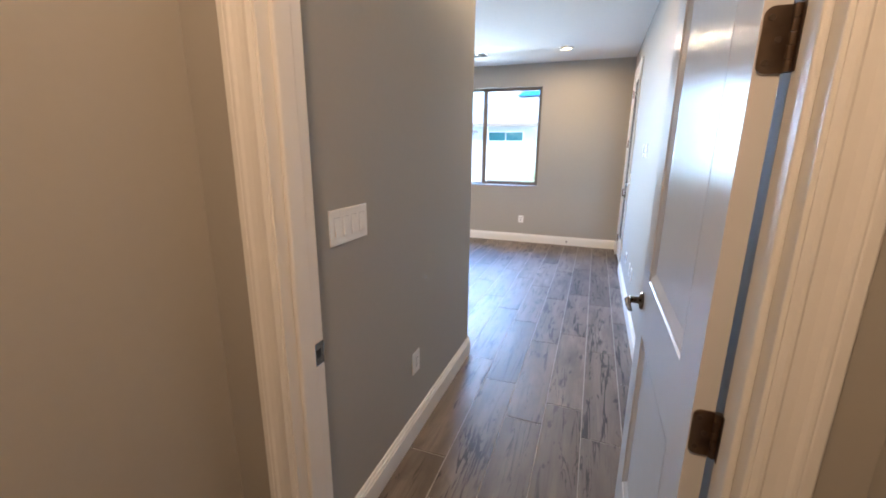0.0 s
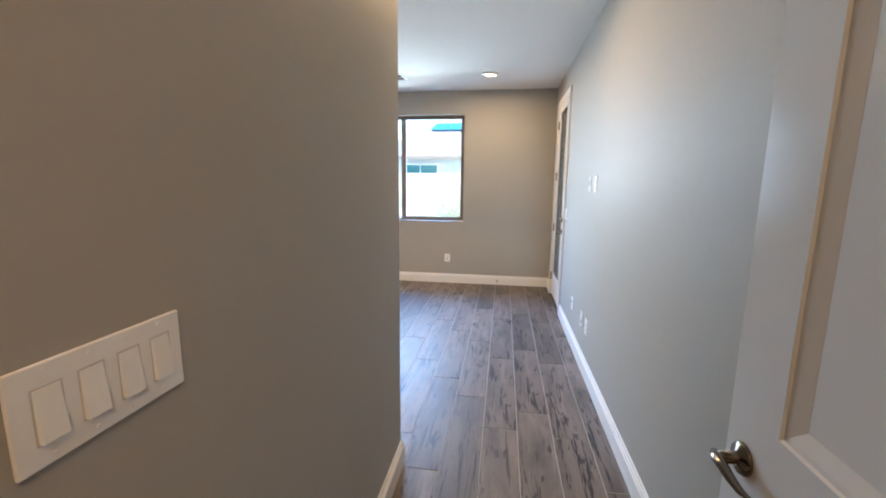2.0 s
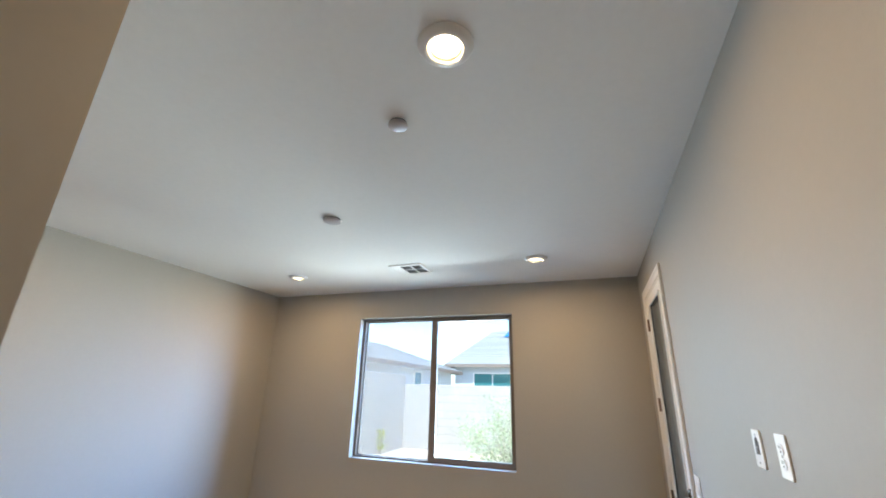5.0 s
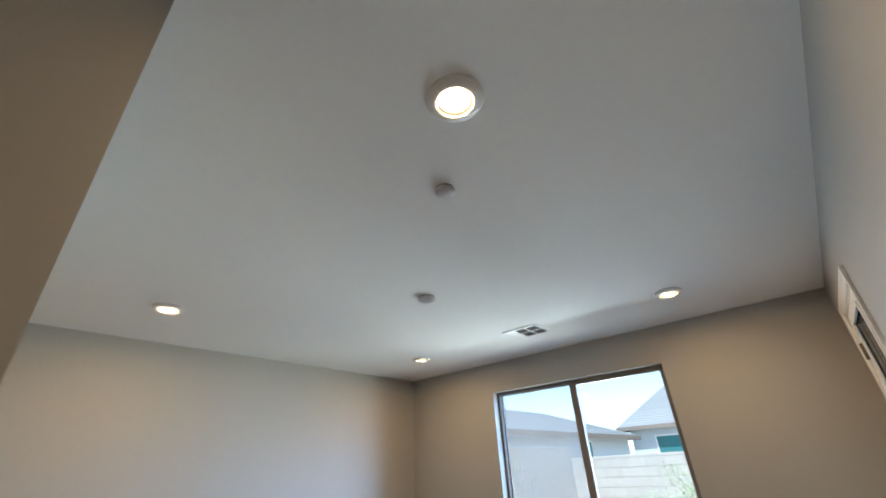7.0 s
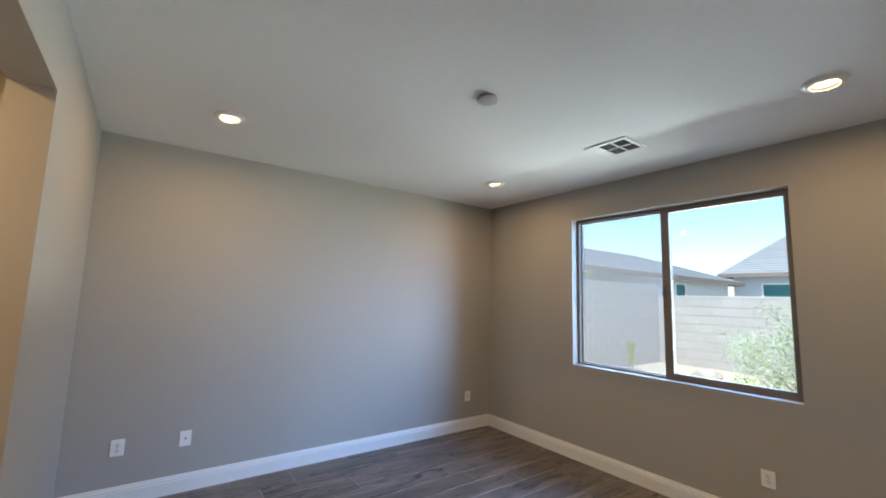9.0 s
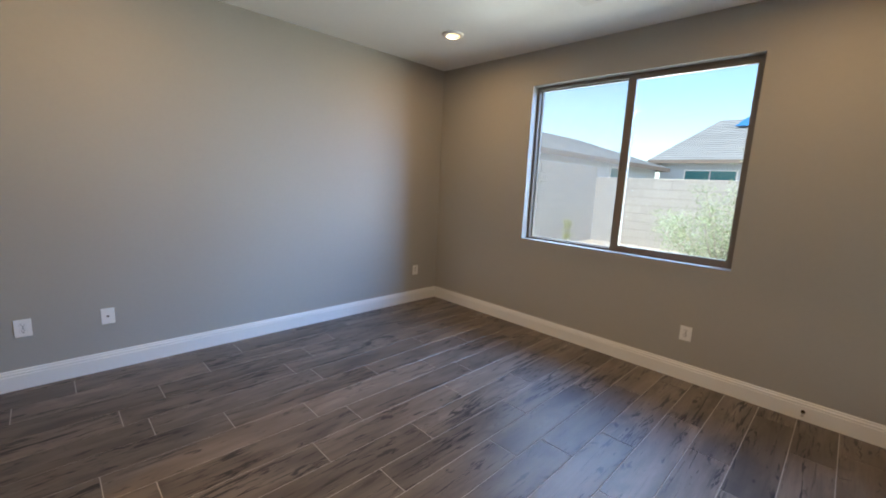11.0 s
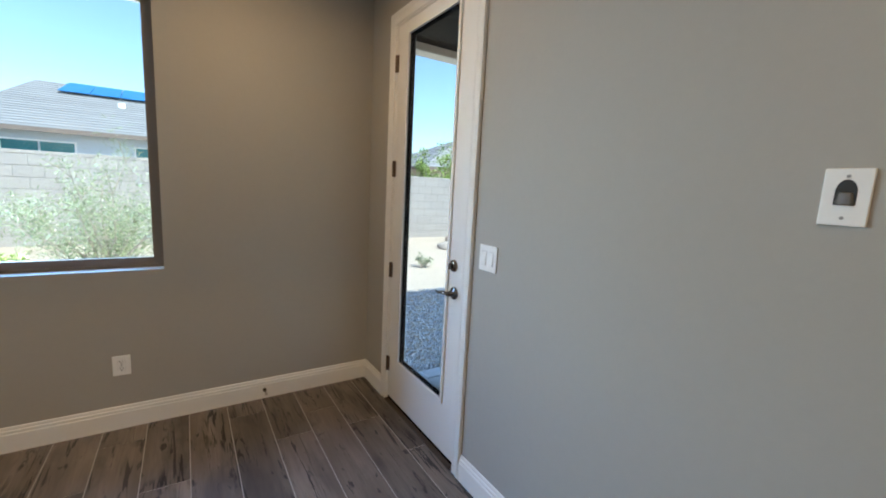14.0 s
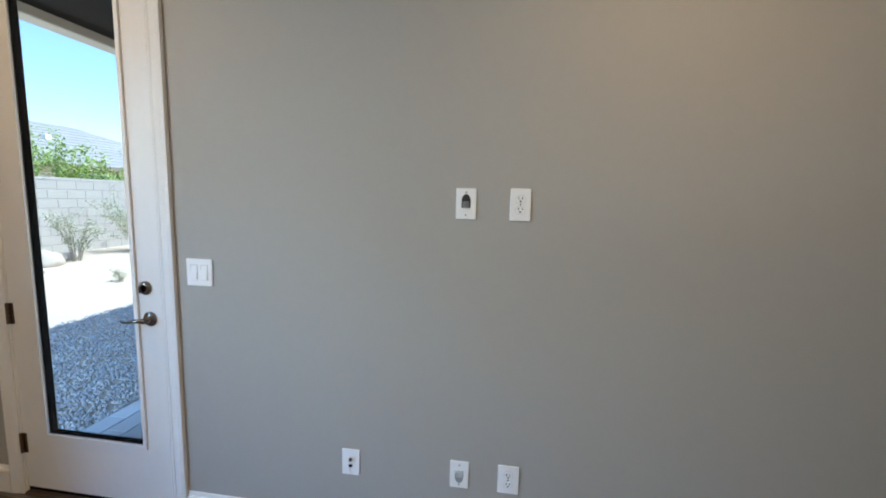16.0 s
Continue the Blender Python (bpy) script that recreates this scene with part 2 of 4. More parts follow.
FASCIA = surface("brown_fascia", (0.20, 0.16, 0.13), 0.7, vary=0.1, bump=0.1)
# panel blue, lightened in the base colour for the sky it mirrors
SOLAR = surface("sky_tinted_solar_glass", (0.05, 0.19, 0.42), 0.12, vary=0.1, bump=0)
WINDOW_FAR = surface("far_window_glass", (0.05, 0.16, 0.17), 0.1, vary=0.1, bump=0)
SAND = surface("desert_sand", (0.47, 0.39, 0.30), 0.95, vary=0.14, big=0.5, fine=25, bump=0.6, bump_scale=40, dist=0.01)
STONE = surface("grey_gravel", (0.30, 0.30, 0.305), 0.85, vary=0.6, big=9, fine=25, bump=0.3)
BOULDER = surface("pale_boulder", (0.42, 0.36, 0.30), 0.9, vary=0.15, big=3, fine=30, bump=0.5)
PAVER = surface("grey_paver", (0.36, 0.37, 0.39), 0.85, vary=0.1, big=4, fine=70, bump=0.4, per_object=0.12)
BARK = surface("shrub_bark", (0.36, 0.31, 0.25), 0.9, vary=0.2, fine=50, bump=0.4)
LEAF_SAGE = leaf_material("sage_leaf", (0.15, 0.19, 0.085), (0.40, 0.43, 0.25))
LEAF_GREEN = leaf_material("bright_leaf", (0.16, 0.25, 0.04), (0.36, 0.46, 0.09))
LEAF_PALE = leaf_material("pale_leaf", (0.26, 0.28, 0.17), (0.46, 0.47, 0.34))
LEAF_YELLOW = leaf_material("yellow_green_leaf", (0.24, 0.27, 0.02), (0.48, 0.47, 0.05))


# ---- builders ----
def finish(name, bm, mat, parent=None, label="", smooth=False):
    me = bpy.data.meshes.new(name)
    if smooth:
        for f in bm.faces:
            f.smooth = True
    bm.normal_update()
    bm.to_mesh(me)
    bm.free()
    me.materials.append(mat)
    ob = new(name, me)
    if parent is not None:
        ob.parent = parent
    if label:
        tagged(ob, label)
    return ob


def part(name, bm, mat, parent, label="", smooth=False):
    return finish(name, bm, mat, parent, label, smooth)


def thing(name, m, label, category, group="", kind=""):
    ob = new(name)
    ob.empty_display_size = 0.05
    ob.matrix_basis = m
    return tagged(ob, label, category, group, kind)


def add_box(bm, lo, hi, bevel=0.0, segments=2):
    r = bmesh.ops.create_cube(bm, size=1.0)
    vs = r["verts"]
    size = [h - l for l, h in zip(lo, hi)]
    mid = [(h + l) / 2 for l, h in zip(lo, hi)]
    for v in vs:
        v.co = Vector((v.co.x * size[0] + mid[0], v.co.y * size[1] + mid[1], v.co.z * size[2] + mid[2]))
    if bevel:
        es = list({e for v in vs for e in v.link_edges})
        bmesh.ops.bevel(bm, geom=es, offset=bevel, segments=segments, affect="EDGES", profile=0.5)
    return bm


def box(lo, hi, bevel=0.0, segments=2):
    return add_box(bmesh.new(), lo, hi, bevel, segments)


def add_cylinder(bm, a, b, r0, r1=None, seg=20):
    a, b = Vector(a), Vector(b)
    d = b - a
    r = bmesh.ops.create_cone(bm, cap_ends=True, segments=seg, radius1=r0, radius2=r0 if r1 is None else r1, depth=d.length)
    m = Matrix.Translation((a + b) / 2) @ d.to_track_quat("Z", "Y").to_matrix().to_4x4()
    bmesh.ops.transform(bm, matrix=m, verts=r["verts"])
    return bm


def add_lathe(bm, profile, seg=40):
    """A solid of revolution about z from (radius, height) pairs; ends at radius 0 close it."""
    rings = []
    for r, z in profile:
        rings.append([bm.verts.new((r * math.cos(a), r * math.sin(a), z)) for a in (2 * math.pi * i / seg for i in range(seg))] if r > 1e-6 else [bm.verts.new((0, 0, z))])
    for p, q in zip(rings, rings[1:]):
        for i in range(seg):
            j = (i + 1) % seg
            if len(p) == 1 and len(q) > 1:
                bm.faces.new((p[0], q[j], q[i]))
            elif len(q) == 1 and len(p) > 1:
                bm.faces.new((p[i], p[j], q[0]))
            elif len(p) > 1:
                bm.faces.new((p[i], p[j], q[j], q[i]))
    bmesh.ops.recalc_face_normals(bm, faces=bm.faces)
    return bm


def add_tube(bm, points, radii, seg=10, flat=1.0):
    """A swept, tapered tube through points; flat squeezes it along z."""
    points = [Vector(p) for p in points]
    rings = []
    for i, p in enumerate(points):
        d = (points[min(i + 1, len(points) - 1)] - points[max(i - 1, 0)]).normalized()
        side = d.cross(Vector((0, 0, 1)))
        side = side.normalized() if side.length > 1e-3 else Vector((1, 0, 0))
        up = side.cross(d).normalized()
        rings.append([bm.verts.new(p + side * radii[i] * math.cos(a) + up * radii[i] * flat * math.sin(a)) for a in (2 * math.pi * k / seg for k in range(seg))])
    for p, q in zip(rings, rings[1:]):
        for i in range(seg):
            bm.faces.new((p[i], p[(i + 1) % seg], q[(i + 1) % seg], q[i]))
    bm.faces.new(rings[0][::-1])
    bm.faces.new(rings[-1])
    return bm


def add_profile(bm, section, start, end, out):
    """Sweeps a section of (depth, height) pairs in a straight line; out is the way it stands off the wall."""
    start, end, out = Vector(start), Vector(end), Vector(out)
    a = [bm.verts.new(start + out * d + Vector((0, 0, h))) for d, h in section]
    b = [bm.verts.new(end + out * d + Vector((0, 0, h))) for d, h in section]
    k = len(section)
    for i in range(k):
        bm.faces.new((a[i], a[(i + 1) % k], b[(i + 1) % k], b[i]))
    bm.faces.new(a[::-1])
    bm.faces.new(b)
    bmesh.ops.recalc_face_normals(bm, faces=bm.faces)
    return bm


def panel(axis, w0, w1, u0, u1, z0, z1, holes=()):
    """A wall slab w0..w1 thick along axis ('x' or 'y'), u0..u1 by z0..z1, with through openings (u0, u1, z0, z1) and their reveals."""
    us = sorted({u0, u1, *[h[0] for h in holes], *[h[1] for h in holes]})
    zs = sorted({z0, z1, *[h[2] for h in holes], *[h[3] for h in holes]})
    us, zs = [u for u in us if u0 <= u <= u1], [z for z in zs if z0 <= z <= z1]

    def solid(i, j):
        if not (0 <= i < len(us) - 1 and 0 <= j < len(zs) - 1):
            return False
        cu, cz = (us[i] + us[i + 1]) / 2, (zs[j] + zs[j + 1]) / 2
        return not any(h[0] < cu < h[1] and h[2] < cz < h[3] for h in holes)

    bm = bmesh.new()

    def at(w, u, z):
        return (w, u, z) if axis == "x" else (u, w, z)

    def quad(*ps):
        bm.faces.new([bm.verts.new(p) for p in ps])

    for i in range(len(us) - 1):
        for j in range(len(zs) - 1):
            if not solid(i, j):
                continue
            a, b, c, d = us[i], us[i + 1], zs[j], zs[j + 1]
            for w in (w0, w1):
                quad(at(w, a, c), at(w, b, c), at(w, b, d), at(w, a, d))
            if not solid(i - 1, j):
                quad(at(w0, a, c), at(w1, a, c), at(w1, a, d), at(w0, a, d))
            if not solid(i + 1, j):
                quad(at(w0, b, c), at(w1, b, c), at(w1, b, d), at(w0, b, d))
            if not solid(i, j - 1):
                quad(at(w0, a, c), at(w1, a, c), at(w1, b, c), at(w0, b, c))
            if not solid(i, j + 1):
                quad(at(w0, a, d), at(w1, a, d), at(w1, b, d), at(w0, b, d))
    bmesh.ops.remove_doubles(bm, verts=bm.verts, dist=1e-4)
    bmesh.ops.recalc_face_normals(bm, faces=bm.faces)
    return bm


def structure(name, bm, mat, label, category, smooth=False):
    return tagged(finish(name, bm, mat, None, "", smooth), label, category, "", "structure")


# ---- the shell of the house ----
WX0, WX1, WZ0, WZ1 = -2.30, -0.485, 0.915, 2.42     # window
EY0, EY1, EZ1 = 5.63, 6.485, 2.44                   # outside door
OX0, OX1, OZ1 = -1.92, -1.11, 2.385                 # plain opening in the back wall
CX0, CX1 = -2.75, -0.53                             # closet behind it

structure("wall_north", panel("y", YF, YF + 0.16, XL - 0.12, XR + 0.18, -0.2, HC + 0.1, [(WX0, WX1, WZ0, WZ1)]), WALL, "greige painted wall with one window", "wall")
structure("wall_east", panel("x", XR, XR + 0.07, YS - 0.1, YF, -0.2, HC + 0.1, [(EY0, EY1, -0.012, EZ1)]), WALL, "long greige painted wall with a glazed door", "wall")
structure("wall_west", panel("x", XL - 0.12, XL, YB - 0.15, YF, -0.2, HC + 0.1), WALL, "greige painted side wall", "wall")
structure("wall_south", panel("y", YB - 0.15, YB, XL, XH, -0.2, HC + 0.1, [(OX0, OX1, -0.012, OZ1)]), WALL, "greige painted wall with a plain opening", "wall")
structure("wall_passage", panel("x", XH - 0.12, XH, YS, YB - 0.15, -0.2, HC + 0.1), WALL, "greige painted passage wall", "wall")
structure("wall_entry", panel("y", YD0, YD1, XH, XR, -0.2, HC + 0.1, [(DX0 - 0.02, DX1 + 0.02, -0.012, DOOR_H + 0.02)]), WALL, "greige painted wall with the entry door", "wall")
structure("wall_hall_end", box((XH - 0.12, YS - 0.1, -0.2), (XR, YS, HC + 0.1)), WALL, "greige painted end wall of the hall", "wall")
structure("wall_closet_west", box((CX0 - 0.1, 1.0, -0.2), (CX0, YB - 0.15, HC + 0.1)), WALL, "greige painted closet wall", "wall")
structure("wall_closet_south", box((CX0 - 0.1, 0.9, -0.2), (XH - 0.12, 1.0, HC + 0.1)), WALL, "greige painted closet wall", "wall")
structure("ceiling", box((XL - 0.12, YS - 0.1, HC), (XR + 0.18, YF + 0.16, HC + 0.1)), CEILING, "white lightly textured ceiling", "ceiling")

# baseboards
BASE = [(0, 0), (0.017, 0), (0.017, 0.094), (0.0165, 0.097), (0.0105, 0.0985), (0.0105, 0.105), (0.0145, 0.107), (0.0145, 0.113), (0.0125, 0.116), (0.007, 0.1175), (0.007, 0.125), (0.0045, 0.133), (0, 0.135)]


def baseboard(a, b, out):
    structure("baseboard", add_profile(bmesh.new(), BASE, (*a, 0), (*b, 0), (*out, 0)), TRIM, "white stepped baseboard along the wall", "baseboard")


baseboard((XL, YF), (XR, YF), (0, -1))
baseboard((XR, 6.545), (XR, YF - 0.017), (-1, 0))
baseboard((XR, YD1), (XR, 5.57), (-1, 0))
baseboard((XL, YB), (XL, YF - 0.017), (1, 0))
baseboard((XH, YD1), (XH, YB + 0.017), (1, 0))
baseboard((OX1, YB), (XH, YB), (0, 1))
baseboard((XL + 0.017, YB), (OX0, YB), (0, 1))
baseboard((XH, YS), (XH, YD0), (1, 0))
baseboard((XR, YS), (XR, YD0), (-1, 0))
baseboard((CX0, YB - 0.15), (OX0, YB - 0.15), (0, -1))
baseboard((CX0, 1.0), (CX0, YB - 0.167), (1, 0))


# ---- entry door frame and leaf ----
def moulded_strip(lo, hi):
    return box(lo, hi, 0.004)


def casing(name_frame, axis, w, out, u0, u1, z1, width, mat=TRIM):
    """Three-sided casing round an opening u0..u1 up to z1, on the wall face at w, standing off in direction out; stepped in two."""
    made = []
    section = [(0.0, 0.0), (0.0, 0.008), (0.04, 0.0095), (0.10, 0.0125), (0.17, 0.0128), (0.22, 0.0108), (0.40, 0.0112), (0.58, 0.0135), (0.66, 0.0168), (0.72, 0.0175), (0.76, 0.0168), (0.79, 0.0182), (0.95, 0.0182), (0.985, 0.0168), (1.0, 0.0135), (1.0, 0.0)]
    for name in ("casing_side", "casing_side", "casing_head"):
        bm = bmesh.new()
        ends = ([], [])
        for d, t in section:
            d *= width
            if name == "casing_head":
                two = ((u0 - d, z1 + d), (u1 + d, z1 + d))
            elif not made:
                two = ((u0 - d, 0.0), (u0 - d, z1 + d))
            else:
                two = ((u1 + d, 0.0), (u1 + d, z1 + d))
            for ring, (u, z) in zip(ends, two):
                ring.append(bm.verts.new((w + out * t, u, z) if axis == "x" else (u, w + out * t, z)))
        k = len(section)
        for i in range(k):
            bm.faces.new((ends[0][i], ends[0][(i + 1) % k], ends[1][(i + 1) % k], ends[1][i]))
        bm.faces.new(ends[0])
        bm.faces.new(ends[1][::-1])
        bmesh.ops.recalc_face_normals(bm, faces=bm.faces)
        made.append(part(name, bm, mat, name_frame))
    return made


door_frame = thing("door_frame", pose(0, 0, 0), "white painted entry door frame with moulded casing", "door frame", kind="structure")
for lo, hi in (((DX0 - 0.02, YD0 - 0.004, 0), (DX0, YD1 + 0.002, DOOR_H)), ((DX1, YD0 - 0.004, 0), (DX1 + 0.02, YD1 + 0.002, DOOR_H)), ((DX0 - 0.02, YD0 - 0.004, DOOR_H), (DX1 + 0.02, YD1 + 0.002, DOOR_H + 0.02))):
    part("jamb", box(lo, hi, 0.002), TRIM, door_frame)
for lo, hi in (((DX0, 0.892, 0), (DX0 + 0.012, 0.943, DOOR_H - 0.012)), ((DX1 - 0.012, 0.892, 0), (DX1, 0.943, DOOR_H - 0.012)), ((DX0, 0.892, DOOR_H - 0.012), (DX1, 0.943, DOOR_H))):
    part("door_stop_strip", box(lo, hi, 0.004), TRIM, door_frame)
casing(door_frame, "y", YD0, -1, DX0 - 0.006, DX1 + 0.006, DOOR_H + 0.006, 0.07)
casing(door_frame, "y", YD1, 1, DX0 - 0.006, DX1 + 0.006, DOOR_H + 0.006, 0.07)
strike = part("strike_plate", box((DX0 - 0.001, 0.944, 0.962), (DX0 + 0.0015, 0.986, 1.02), 0.0008), NICKEL, door_frame, "satin nickel strike plate")
part("latch_hole", box((DX0 - 0.001, 0.957, 0.98), (DX0 + 0.002, 0.973, 1.003)), DARK, strike)

LX0, LX1, LY0, LY1 = 0.580, 0.615, 0.994, 1.846    # entry leaf, standing open along the wall
entry_door = thing("door_1", pose(0, 0, 0), "white two-panel door standing open against the wall", "door", kind="structure")
PY0, PY1 = 1.137, 1.700
HOLES = [(PY0, PY1, 1.045, 2.29), (PY0, PY1, 0.235, 0.845)]
part("leaf", panel("x", LX0, LX1, LY0, LY1, 0.012, DOOR_H - 0.004, HOLES), DOOR_PAINT, entry_door)
for y0, y1, z0, z1 in HOLES:
    part("panel", box((LX0 + 0.012, y0 - 0.004, z0 - 0.004), (LX1 - 0.012, y1 + 0.004, z1 + 0.004)), DOOR_PAINT, entry_door)
    for s, face in ((1, LX0), (-1, LX1)):
        bm = bmesh.new()
        rings = []
        for inset, depth in ((0.0, -0.0005), (0.004, 0.004), (0.014, 0.005), (0.042, 0.0118)):
            x = face + s * depth
            rings.append([bm.verts.new(p) for p in ((x, y0 + inset, z0 + inset), (x, y1 - inset, z0 + inset), (x, y1 - inset, z1 - inset), (x, y0 + inset, z1 - inset))])
        for p, q in zip(rings, rings[1:]):
            for i in range(4):
                bm.faces.new((p[i], p[(i + 1) % 4], q[(i + 1) % 4], q[i]))
        bmesh.ops.recalc_face_normals(bm, faces=bm.faces)
        part("moulding", bm, DOOR_PAINT, entry_door)


def lever_set(parent, x, y, z, out, along, name="door_handle"):
    """Round rose, neck and a waved lever; out is the way off the door in x, along the way of the lever in y."""
    bm = bmesh.new()
    add_lathe(bm, [(0, 0), (0.033, 0), (0.033, 0.004), (0.029, 0.009), (0.016, 0.012), (0.0125, 0.016), (0.0115, 0.045), (0, 0.046)], 32)
    bmesh.ops.transform(bm, matrix=pose(x, y, z) @ pose(0, 0, 0, 0, 90 * out, 0), verts=bm.verts)
    h = part(name, bm, NICKEL, parent, "satin nickel lever handle with round rose", True)
    bm = bmesh.new()
    pts = [(x + out * 0.046, y - along * 0.012, z + 0.002), (x + out * 0.052, y + along * 0.01, z + 0.003), (x + out * 0.053, y + along * 0.035, z + 0.002), (x + out * 0.051, y + along * 0.06, z - 0.005), (x + out * 0.047, y + along * 0.085, z - 0.010), (x + out * 0.046, y + along * 0.108, z - 0.004)]
    add_tube(bm, pts, [0.009, 0.012, 0.0105, 0.009, 0.0075, 0.004], 12, 0.8)
    part("lever", bm, NICKEL, h, "", True)
    return h


lever_set(entry_door, LX0, 1.786, 0.947, -1, -1)
lever_set(entry_door, LX1, 1.786, 0.947, 1, -1)
part("latch_plate", box((0.586, LY1 - 0.001, 0.918), (0.609, LY1 + 0.0015, 0.976), 0.0006), NICKEL, entry_door)


def entry_hinge(z):
    bm = bmesh.new()
    r = 0.013
    outline = [(LX1 + 0.002, z + 0.045), (LX1 + 0.002, z - 0.045)]
    for cz, a0 in ((z - 0.045 + r, 270), (z + 0.045 - r, 180)):
        outline += [(LX0 + 0.002 + r + r * math.cos(radians(a0 - 15 * i)), cz + r * math.sin(radians(a0 - 15 * i))) for i in range(7)]
    front, back = [[bm.verts.new((x, y, zz)) for x, zz in outline] for y in (LY0 - 0.0028, LY0 + 0.0005)]
    bm.faces.new(front)
    bm.faces.new(back[::-1])
    for i in range(len(front)):
        j = (i + 1) % len(front)
        bm.faces.new((front[i], front[j], back[j], back[i]))
    bmesh.ops.recalc_face_normals(bm, faces=bm.faces)
    h = part("hinge", bm, BRONZE, entry_door, "bronze butt hinge on the door edge")
    bm = bmesh.new()
    for k in range(5):
        add_cylinder(bm, (0.621, LY0 - 0.004, z - 0.045 + 0.018 * k + 0.0006), (0.621, LY0 - 0.004, z - 0.045 + 0.018 * (k + 1) - 0.0006), 0.0065, seg=14)
    part("knuckle", bm, BRONZE, h, "", False)
    part("jamb_leaf", box((DX1 - 0.0015, 0.95, z - 0.045), (DX1 + 0.0005, LY0 - 0.004, z + 0.045), 0.0006), BRONZE, h)
    for dz, dx in ((0.03, 0.012), (0.0, 0.024), (-0.03, 0.012)):
        part("screw", add_cylinder(bmesh.new(), (LX0 + dx, LY0 - 0.0038, z + dz), (LX0 + dx, LY0 - 0.002, z + dz), 0.0042, 0.005, 12), THRESHOLD, h)


for z in (0.25, 0.98, 1.63, 2.25):
    entry_hinge(z)

# ---- outside door ----
out_frame = thing("door_frame", pose(0, 0, 0), "white painted frame of the glazed outside door", "door frame", kind="structure")
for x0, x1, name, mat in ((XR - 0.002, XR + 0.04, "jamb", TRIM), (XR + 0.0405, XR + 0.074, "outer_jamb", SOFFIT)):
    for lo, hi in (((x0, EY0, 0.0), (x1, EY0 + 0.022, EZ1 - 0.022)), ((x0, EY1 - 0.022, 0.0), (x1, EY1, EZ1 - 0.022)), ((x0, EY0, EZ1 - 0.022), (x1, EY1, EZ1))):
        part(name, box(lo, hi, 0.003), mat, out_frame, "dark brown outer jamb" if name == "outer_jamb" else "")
casing(out_frame, "x", XR, -1, EY0 + 0.012, EY1 - 0.012, EZ1 - 0.012, 0.068)
part("threshold", box((XR - 0.018, EY0 + 0.022, -0.004), (XR + 0.09, EY1 - 0.022, 0.016), 0.005), THRESHOLD, out_frame, "dark bronze door threshold")
glazed_door = thing("door_2", pose(0, 0, 0), "white full-glass outside door, closed", "door", kind="structure")
SY0, SY1, SZ0, SZ1 = EY0 + 0.0245, EY1 - 0.0245, 0.036, EZ1 - 0.0245
GY0, GY1, GZ0, GZ1 = 5.79, 6.308, 0.330, 2.337
part("leaf", panel("x", XR + 0.001, XR + 0.032, SY0, SY1, SZ0, SZ1, [(GY0, GY1, GZ0, GZ1)]), TRIM, glazed_door)
for s, x in ((-1, XR + 0.001), (1, XR + 0.032)):
    bm = panel("x", *sorted((x - s * 0.004, x + s * 0.009)), GY0 - 0.018, GY1 + 0.018, GZ0 - 0.018, GZ1 + 0.018, [(GY0, GY1, GZ0, GZ1)])
    part("glazing_bead", bm, TRIM, glazed_door)
part("gasket", panel("x", XR + 0.006, XR + 0.0375, GY0 - 0.002, GY1 + 0.002, GZ0 - 0.002, GZ1 + 0.002, [(GY0 + 0.003, GY1 - 0.003, GZ0 + 0.003, GZ1 - 0.003)]), GASKET, glazed_door, "black glazing gasket")
pane = part("pane", box((XR + 0.008, GY0, GZ0), (XR + 0.013, GY1, GZ1)), GLASS, glazed_door, "clear glass pane")
pane.visible_shadow = False
# added strip whose black stands for the shaded gap under the leaf
part("door_gap_strip", box((XR + 0.004, SY0, 0.0165), (XR + 0.030, SY1, SZ0 + 0.001)), GASKET, glazed_door, "black strip drawn for the dark gap under the door")
lever_set(glazed_door, XR + 0.001, 5.716, 0.937, -1, 1)
bm = add_lathe(bmesh.new(), [(0, 0), (0.031, 0), (0.031, 0.005), (0.026, 0.012), (0.012, 0.014), (0, 0.0145)], 32)
bmesh.ops.transform(bm, matrix=pose(XR + 0.001, 5.73, 1.075) @ pose(0, 0, 0, 0, -90, 0), verts=bm.verts)
bolt = part("deadbolt", bm, NICKEL, glazed_door, "satin nickel deadbolt with thumb turn", True)
part("thumb_turn", box((XR - 0.034, 5.726, 1.058), (XR - 0.010, 5.734, 1.092), 0.003), NICKEL, bolt)
for z in (0.267, 0.914, 1.567, 2.20):
    bm = bmesh.new()
    for k in range(5):
        add_cylinder(bm, (XR - 0.008, 6.4625, z - 0.05 + 0.02 * k + 0.0006), (XR - 0.008, 6.4625, z - 0.05 + 0.02 * (k + 1) - 0.0006), 0.0075, seg=14)
    add_box(bm, (XR - 0.003, 6.440, z - 0.05), (XR + 0.0005, 6.484, z + 0.05), 0.0008)
    part("hinge", bm, BRONZE, glazed_door, "bronze hinge")

# ---- window ----
window = thing("window_1", pose(0, 0, 0), "tan vinyl sliding window, closed", "window", kind="structure")
FY0, FY1 = YF + 0.085, YF + 0.150
part("window_frame", panel("y", FY0, FY1, WX0, WX1, WZ0, WZ1, [(WX0 + 0.028, WX1 - 0.028, WZ0 + 0.022, WZ1 - 0.028)]), VINYL, window)
S0, S1 = -1.417, -1.347     # meeting stile
part("fixed_sash", panel("y", FY0 + 0.038, FY0 + 0.060, WX0 + 0.024, S1 - 0.006, WZ0 + 0.018, WZ1 - 0.024, [(WX0 + 0.040, S0 + 0.012, WZ0 + 0.030, WZ1 - 0.040)]), VINYL, window)
